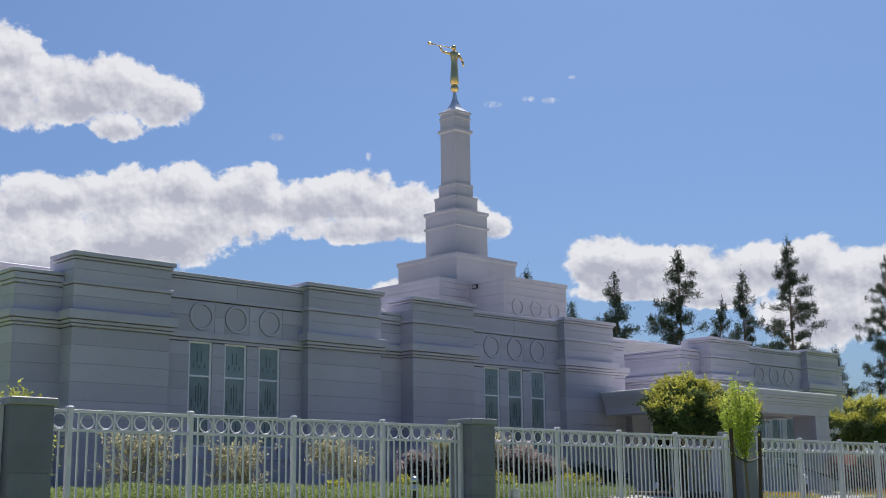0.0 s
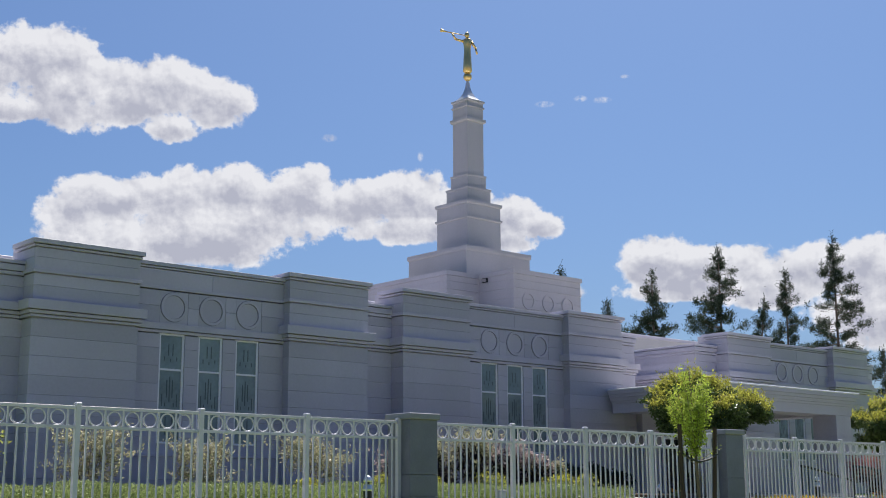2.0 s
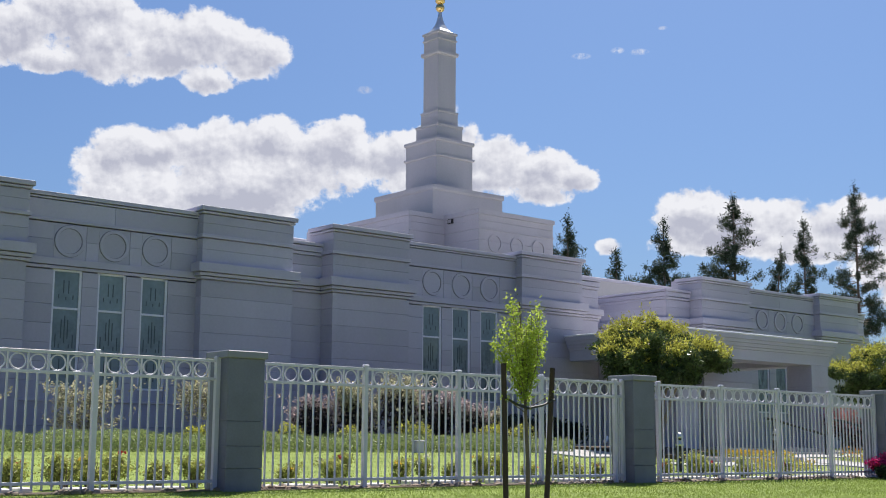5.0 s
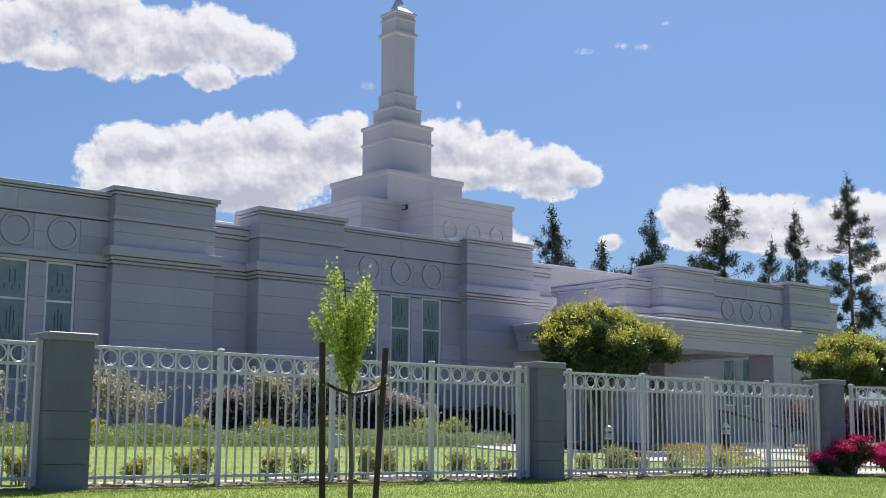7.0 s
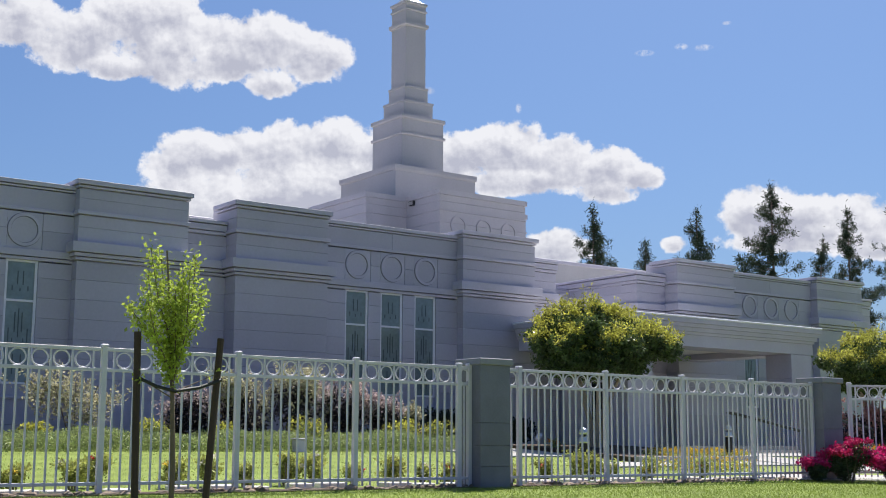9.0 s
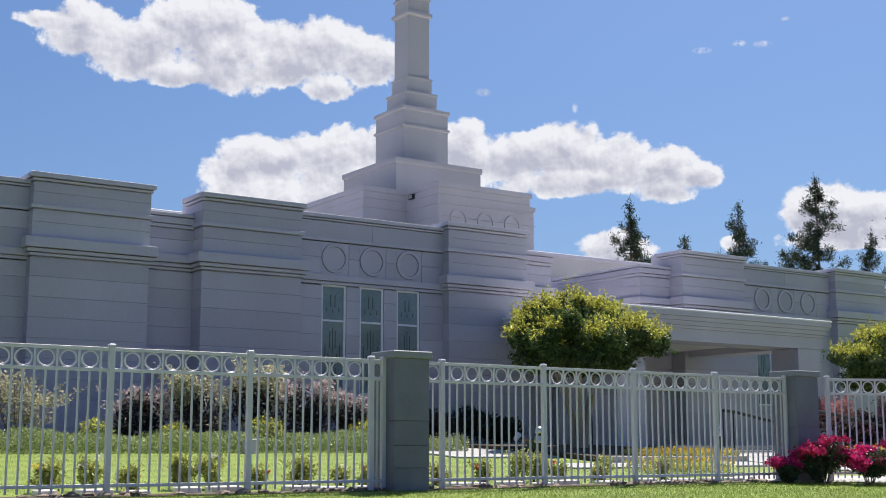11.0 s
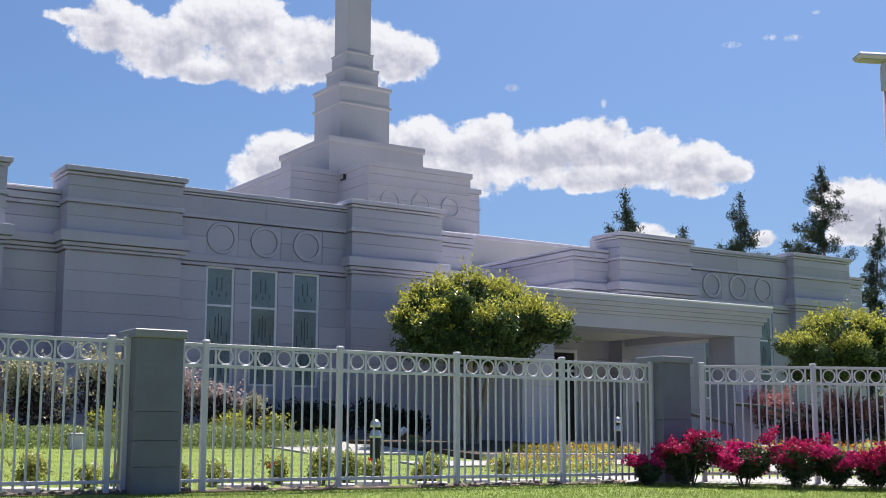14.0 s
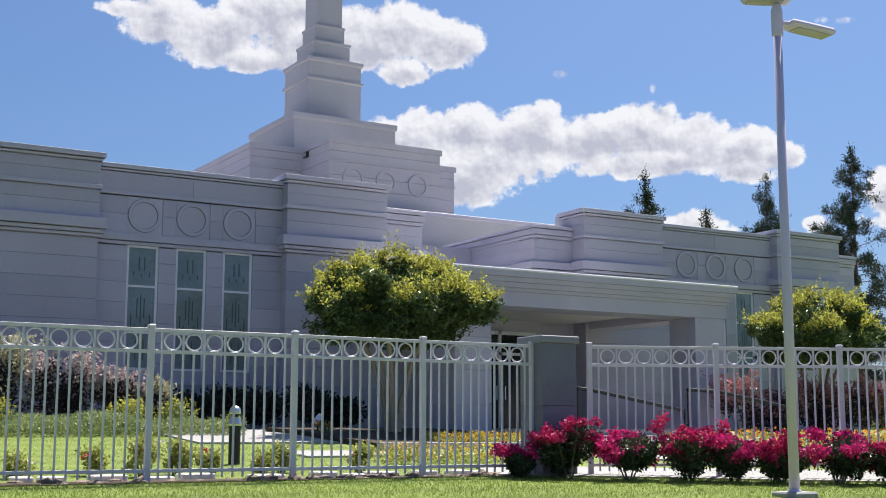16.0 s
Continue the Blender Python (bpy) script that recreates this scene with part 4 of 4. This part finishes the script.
# crimson roses before the angled fence
ux, uy = math.cos(radians(-24.5)), math.sin(radians(-24.5))
for i in range(11):
    k = -0.84 + i * 0.8 + 0.1 * math.sin(i * 4.7)
    big = (0.5, 1.0, 0.94, 1.05, 0.9)[i % 5] if i else 0.5
    big = 0.88 if i == 5 else big
    shrub("rose_bush", 27.25 + ux * k, 15.62 + uy * k, (0.57 * big, 0.45 * big, (0.74 + 0.07 * math.sin(i * 2.3) - 0.014 * i) * big), LEAF_ROSE, 100 + i, "dark-leaved rose bush covered in crimson pink blooms", "crimson roses along the fence", n=4400, leafsize=0.058, blooms=(PETAL_PINK, PETAL_ROSE)[i % 2], bloom_n=int(40 * big), taper=0.6)
# thin rose bushes just inside the fence
rr = random.Random(12)
x = 1.6
for i in range(34):
    x += rr.uniform(0.45, 1.05)
    h = rr.uniform(0.24, 0.52)
    shrub("rose_bush", x, 17.5 + rr.uniform(-0.25, 0.25), (h * 0.5, h * 0.5, h), LEAF_GREY, 340 + i, "thin yellow-green rose bush inside the fence", "small roses inside the fence", n=int(620 * h), leafsize=0.058, blooms=(PETAL_RED, PETAL_YELLOW, PETAL_WHITE)[i % 3], bloom_n=(1, 0, 2)[i % 3] or 1, lumps=8)
# taller shrubs against the wall
WALL_SHRUBS = [(8.95, 28.2, 0.95, 1.75, 0), (12.25, 28.2, 0.9, 1.6, 0), (15.85, 28.2, 1.15, 1.85, 0), (18.6, 28.0, 0.75, 1.5, 1), (20.0, 28.1, 0.85, 1.8, 2), (21.4, 28.1, 0.95, 2.0, 2), (22.8, 28.0, 0.85, 1.8, 1), (24.0, 27.95, 0.85, 1.5, 1), (24.9, 27.9, 0.55, 1.1, 2)]
for i, (x, y, r, h, k) in enumerate(WALL_SHRUBS):
    # leaf hues also carry light: near-black inside for shade, pale tips for lit tops
    m1, m2, lab = ((LEAF_PALE, LEAF_PALE, "loose straw-coloured shrub by the stone wall"), (LEAF_PLUM_SHADED, LEAF_BRONZE_LIT, "dusky plum shrub by the stone wall"), (LEAF_PLUM_SHADED, LEAF_PALE, "dark shrub with pale tips by the wall"))[k]
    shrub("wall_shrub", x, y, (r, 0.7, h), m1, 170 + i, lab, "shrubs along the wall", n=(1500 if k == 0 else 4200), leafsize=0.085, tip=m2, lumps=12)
shrub("tall_shrub", 6.2, 28.7, (1.1, 0.9, 2.75), LEAF_HEDGE, 165, "tall green shrub at the building corner", "shrubs along the wall", n=3200, leafsize=0.12, tip=LEAF_GREY)
for i in range(6):
    shrub("wall_shrub", 40.1 + i * 1.35, 25.6 - 0.1 * i, (0.9, 0.7, 1.55), LEAF_PLUM_SHADED, 190 + i, "dusky pink-leaved shrub beyond the path", "shrubs along the wall", n=3600, leafsize=0.085, tip=LEAF_ROSEPINK, lumps=11)
# added near-black shrubs, standing in for the dark shading along the wall base
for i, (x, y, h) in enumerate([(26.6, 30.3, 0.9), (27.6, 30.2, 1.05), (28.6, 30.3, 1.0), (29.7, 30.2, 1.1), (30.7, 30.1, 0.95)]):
    shrub("wall_shrub", x, y, (0.9, 0.6, h), LEAF_SHADE_DARK, 240 + i, "added near-black shrub standing in for shade at wall base", "shrubs along the wall", n=2200, leafsize=0.11)
# low hedge of ground cover at the lawn's far edge
rng = np.random.default_rng(77)
n = 80000
hx = rng.uniform(4.0, 26.2, n)
hy = 26.3 + rng.uniform(-0.9, 1.3, n)
hz = np.interp(hy, [25.3, 26.3, 27.7], [1.32, 1.4, 1.42]) + rng.random(n) * (0.34 + 0.06 * np.sin(hx * 1.7) + 0.05 * np.sin(hx * 4.1))
keep = (hx < 25.0) | ((hx - 25.0) ** 2 / 1.4 + (hy - 26.3) ** 2 < 1.4)
o = new("low_hedge", leaf_mesh("low_hedge", np.stack([hx, hy, hz], 1)[keep], LEAF_HEDGE, 0.062, rng, up=0.5))
tagged(o, "low green ground-cover hedge along the lawn edge", "hedge", kind="stuff")
for i, (x, y, s_) in enumerate([(17.3, 27.0, 0.5), (19.0, 26.9, 0.45), (21.3, 27.0, 0.6), (24.0, 26.8, 0.55), (25.0, 26.6, 0.6), (14.5, 27.0, 0.4)]):
    shrub("low_shrub", x, y, (s_, s_ * 0.9, s_ * 1.35), LEAF_HEDGE, 210 + i, "rounded yellow-green shrub in the low hedge", "round shrubs in the hedge", n=1100, leafsize=0.07, tip=LEAF_GOLDEN)


def flower_bed(name, x0, x1, y0, y1, h, petal, n, seed, label):
    rng = np.random.default_rng(seed)
    x, y = rng.uniform(x0, x1, n), rng.uniform(y0, y1, n)
    z = np.array([ground_z(v) for v in y]) + rng.random(n) * h
    P = np.stack([x, y, z], 1)
    o = thing(name, ((x0 + x1) / 2, (y0 + y1) / 2, ground_z((y0 + y1) / 2)), label, "flower bed")
    off = np.array(o.location)
    part("foliage", leaf_mesh("foliage", P[: n * 3 // 4] - off, LEAF_GREY, 0.07, rng), LEAF_GREY, o)["kind"] = "stuff"
    top = P[n * 3 // 4:].copy()
    top[:, 2] += h * 0.35
    part("bloom_cover", leaf_mesh("bloom_cover", top - off, petal, 0.055, rng, up=0.8, aspect=0.9), petal, o)["kind"] = "stuff"


flower_bed("flower_bed", 28.9, 31.9, 22.0, 23.2, 0.2, PETAL_YELLOW, 7500, 31, "bed of low yellow flowers beside the path")
flower_bed("flower_bed", 26.0, 28.6, 19.0, 20.0, 0.22, PETAL_YELLOW, 2200, 32, "small bed of lime and yellow flowers")
flower_bed("flower_bed", 34.5, 42.0, 21.0, 22.4, 0.3, PETAL_ORANGE, 5000, 33, "bed of orange and yellow marigolds")

# ---- paths, edging and fittings inside the fence ----
def sloped_slab(bm, x0, x1, y0, y1, rise):
    """A slab that lies on the slope of the ground."""
    ys_ = [y0] + [p[0] for p in PROFILE if y0 < p[0] < y1] + [y1]
    for a, b in zip(ys_, ys_[1:]):
        za, zb = ground_z(a), ground_z(b)
        vs = [bm.verts.new(v) for v in ((x0, a, za - 0.2), (x1, a, za - 0.2), (x1, b, zb - 0.2), (x0, b, zb - 0.2), (x0, a, za + rise), (x1, a, za + rise), (x1, b, zb + rise), (x0, b, zb + rise))]
        for q in ((3, 2, 1, 0), (4, 5, 6, 7), (0, 1, 5, 4), (1, 2, 6, 5), (2, 3, 7, 6), (3, 0, 4, 7)):
            bm.faces.new([vs[k] for k in q])
    return bm


bm = bmesh.new()
for x0, x1, y0, y1 in ((26.6, 42.0, 27.7, 31.0), (24.4, 27.3, 23.6, 27.65), (31.7, 42.0, 23.3, 27.65), (25.2, 31.6, 20.5, 21.6), (31.8, 34.0, 17.2, 23.2)):
    sloped_slab(bm, x0, x1, y0, y1, 0.035)
solid("pathway", bm, WALKWAY, "pale concrete paths to the entrance", "path", kind="structure")
solid("planting_bed", sloped_slab(bmesh.new(), 27.4, 31.6, 21.7, 27.6, 0.12), SOIL, "dark mulch bed under the clipped tree", "bed", kind="structure")
solid("planting_strip", sloped_slab(bmesh.new(), -9, 27.2, 16.25, 16.76, 0.012), SOIL, "dark mulch strip under the fence", "bed", kind="structure")
solid("planting_border", sloped_slab(bmesh.new(), 4, 25.6, 27.8, 31.2, 0.05), SOIL, "dark mulch border along the wall", "bed", kind="structure")
solid("bed_kerb", sloped_slab(bmesh.new(), 27.25, 31.65, 21.62, 21.74, 0.16), WALKWAY, "pale concrete kerb round the mulch bed", "kerb", kind="structure")
bm = bmesh.new()
rows_ = []
for k in range(12):                                       # strip that follows the falling ground behind the roses
    line = []
    for off, rise in ((0.35, -0.15), (0.35, 0.025), (1.5, 0.025), (2.6, 0.025), (2.6, -0.15)):
        px, py = 27.25 + ux * (k - 1.2) - uy * off, 15.62 + uy * (k - 1.2) + ux * off
        line.append(bm.verts.new((px, py, ground_z(py) + rise)))
    rows_.append(line)
for p, q in zip(rows_, rows_[1:]):
    for i in range(4):
        bm.faces.new((p[i], q[i], q[i + 1], p[i + 1]))
bm.faces.new(rows_[0])
bm.faces.new(rows_[-1][::-1])
solid("pathway", bm, WALKWAY, "pale concrete path behind the crimson roses", "path", kind="structure")

edging = thing("stone_edging", (13.5, 16.92, 0.85), "row of pale flat stones edging the planting strip", "edging", kind="structure")
rr = random.Random(3)
x = -9.0
while x < 27.0:
    w = rr.uniform(0.26, 0.55)
    z = ground_z(16.92) - 0.09
    part("stone", box(bmesh.new(), x + 0.03 - 13.5, x + w - 0.03 - 13.5, -0.16 + rr.uniform(-0.03, 0.03), 0.14, z - 0.85 + 0.07, z - 0.85 + 0.13 + rr.uniform(0, 0.05), 0.015), WHITE_STONE, edging)
    x += w + (rr.uniform(0.1, 0.7) if rr.random() < 0.45 else 0.03)

LUMPS = []
for k in range(6):                                        # a few shapes of rough stone, shared
    bm = bmesh.new()
    bmesh.ops.create_icosphere(bm, subdivisions=1, radius=0.1)
    for v in bm.verts:
        v.co = Vector((v.co.x * rr.uniform(0.8, 1.5), v.co.y * rr.uniform(0.7, 1.1), v.co.z * rr.uniform(0.45, 0.8)))
    LUMPS.append(mesh_of("rubble_stone", bm, RUBBLE))
for k in range(260):
    o = part("rubble_stone", LUMPS[k % 6], RUBBLE, edging, at=(rr.uniform(-9, 27) - 13.5, rr.uniform(-0.62, -0.2), rr.uniform(-0.07, -0.02)))
    o.rotation_euler = (0, 0, rr.uniform(0, 6.28))

steps = thing("entrance_steps", (35.0, 24.2, 1.2), "three pale concrete steps before the entrance", "steps")
for k in range(3):
    part("step", box(bmesh.new(), -2.6, 2.6, k * 0.34, 1.3, -0.2 + 0.14 * k, 0.02 + 0.14 * k, 0.012), WALKWAY, steps)

spot = thing("garden_spotlight", (28.0, 26.1, 1.45), "small white garden spotlight in the mulch bed", "spotlight")
part("stem", rod(bmesh.new(), (0, 0, -0.2), (0, 0, 0.2), 0.015), BLACK, spot)
part("lamp_head", rod(bmesh.new(), (-0.07, -0.02, 0.2), (0.09, 0.04, 0.32), 0.06, 0.075, 12), ALU, spot)
shrub("marigold", 27.75, 25.2, (0.22, 0.22, 0.34), LEAF_HEDGE, 260, "small orange marigold clump by the path", "marigolds", n=300, leafsize=0.06, blooms=PETAL_ORANGE, bloom_n=8)

BOLLARD_AT = [(23.5, 19.55), (31.42, 22.4), (11.35, 20.3)]


def bollard(x, y):
    o = thing("bollard_light", (x, y, ground_z(y)), "dark bollard light with domed steel top", "bollard light", "path lights")
    part("post", lathe(bmesh.new(), [(0.092, -0.05), (0.092, 0.60)], 16), BLACK, o, smooth=False)
    part("collar", lathe(bmesh.new(), [(0.095, 0.60), (0.108, 0.63), (0.085, 0.72), (0.06, 0.735)], 16), STEEL, o, "flared steel collar")
    part("lens", lathe(bmesh.new(), [(0.045, 0.73), (0.045, 0.79)], 14), BLACK, o)
    part("dome", lathe(bmesh.new(), [(0.088, 0.78), (0.095, 0.81), (0.085, 0.86), (0.052, 0.90), (0.012, 0.915)], 16), STEEL, o, "domed steel top", smooth=True)


for x, y in BOLLARD_AT:
    bollard(x, y)


def handrail(pts, label):
    o = thing("handrail", (pts[0][0], pts[0][1], pts[0][2] - 0.9), label, "handrail", "handrails by the entrance")
    base = Vector(o.location)
    part("rail", limb(bmesh.new(), [tuple(Vector(p) - base) for p in pts], 0.045, 0.045, 8), BLACK, o)
    for p in (pts[0], pts[len(pts) // 2], pts[-1]):
        q = Vector(p) - base
        part("post", rod(bmesh.new(), (q.x, q.y, q.z - 1.0), tuple(q), 0.02, 0.02, 8), BLACK, o)


handrail([(34.0, 24.6, 2.45), (34.4, 24.6, 2.42), (37.2, 24.5, 1.95)], "dark metal handrail sloping by the entrance path")
handrail([(37.4, 24.6, 2.48), (38.4, 24.6, 2.45), (40.9, 24.5, 2.05)], "dark metal handrail by the steps")

ub = thing("utility_box", (20.1, 25.4, ground_z(25.4)), "small grey utility box in the low hedge", "utility box")
part("body", box(bmesh.new(), -0.13, 0.13, -0.11, 0.11, -0.1, 0.28, 0.02), POLE, ub)
part("lid", box(bmesh.new(), -0.145, 0.145, -0.125, 0.125, 0.28, 0.31, 0.01), POLE, ub)

# far belt of trees past the building
rng = np.random.default_rng(90)
belt = []
for k in range(70):
    c = (rng.uniform(56, 215), rng.uniform(92, 104), 0)
    h = rng.uniform(3.5, 6.5)
    p, _ = blob_points(rng, 260, (c[0], c[1], 0.6 + h * 0.5), (h * 0.6, 2.0, h * 0.55), 0.4)
    belt.append(p)
o = new("far_trees", leaf_mesh("far_trees", np.concatenate(belt), LEAF_HEDGE, 0.75, rng, up=0.3))
tagged(o, "distant belt of green trees and bushes", "trees", kind="stuff")

# ---- grass blades on the lawns ----
def blades(name, x0, x1, y0, y1, n, h, seed, label):
    rng = np.random.default_rng(seed)
    x, y = rng.uniform(x0, x1, n), rng.uniform(y0, y1, n)
    z = np.interp(y, [p[0] for p in PROFILE], [p[1] for p in PROFILE]) - 0.005
    P = np.stack([x, y, z], 1)
    a = rng.uniform(0, 6.28, n)
    side = np.stack([np.cos(a), np.sin(a), np.zeros(n)], 1) * 0.005
    tip = P + np.stack([rng.normal(size=n) * 0.022, rng.normal(size=n) * 0.022, h * rng.uniform(0.5, 1.2, n)], 1)
    verts = np.stack([P - side, P + side, tip], 1).reshape(-1, 3)
    me = bpy.data.meshes.new(name)
    me.from_pydata(verts.tolist(), [], np.arange(n * 3).reshape(n, 3).tolist())
    me.materials.append(BLADE)
    tagged(new(name, me), label, "grass", kind="stuff")


blades("grass", -4, 36, 9.0, 16.25, 240000, 0.042, 21, "short bright green grass of the outer lawn")
blades("grass", 0, 27, 17.05, 25.6, 60000, 0.03, 22, "close-mown green grass inside the fence")
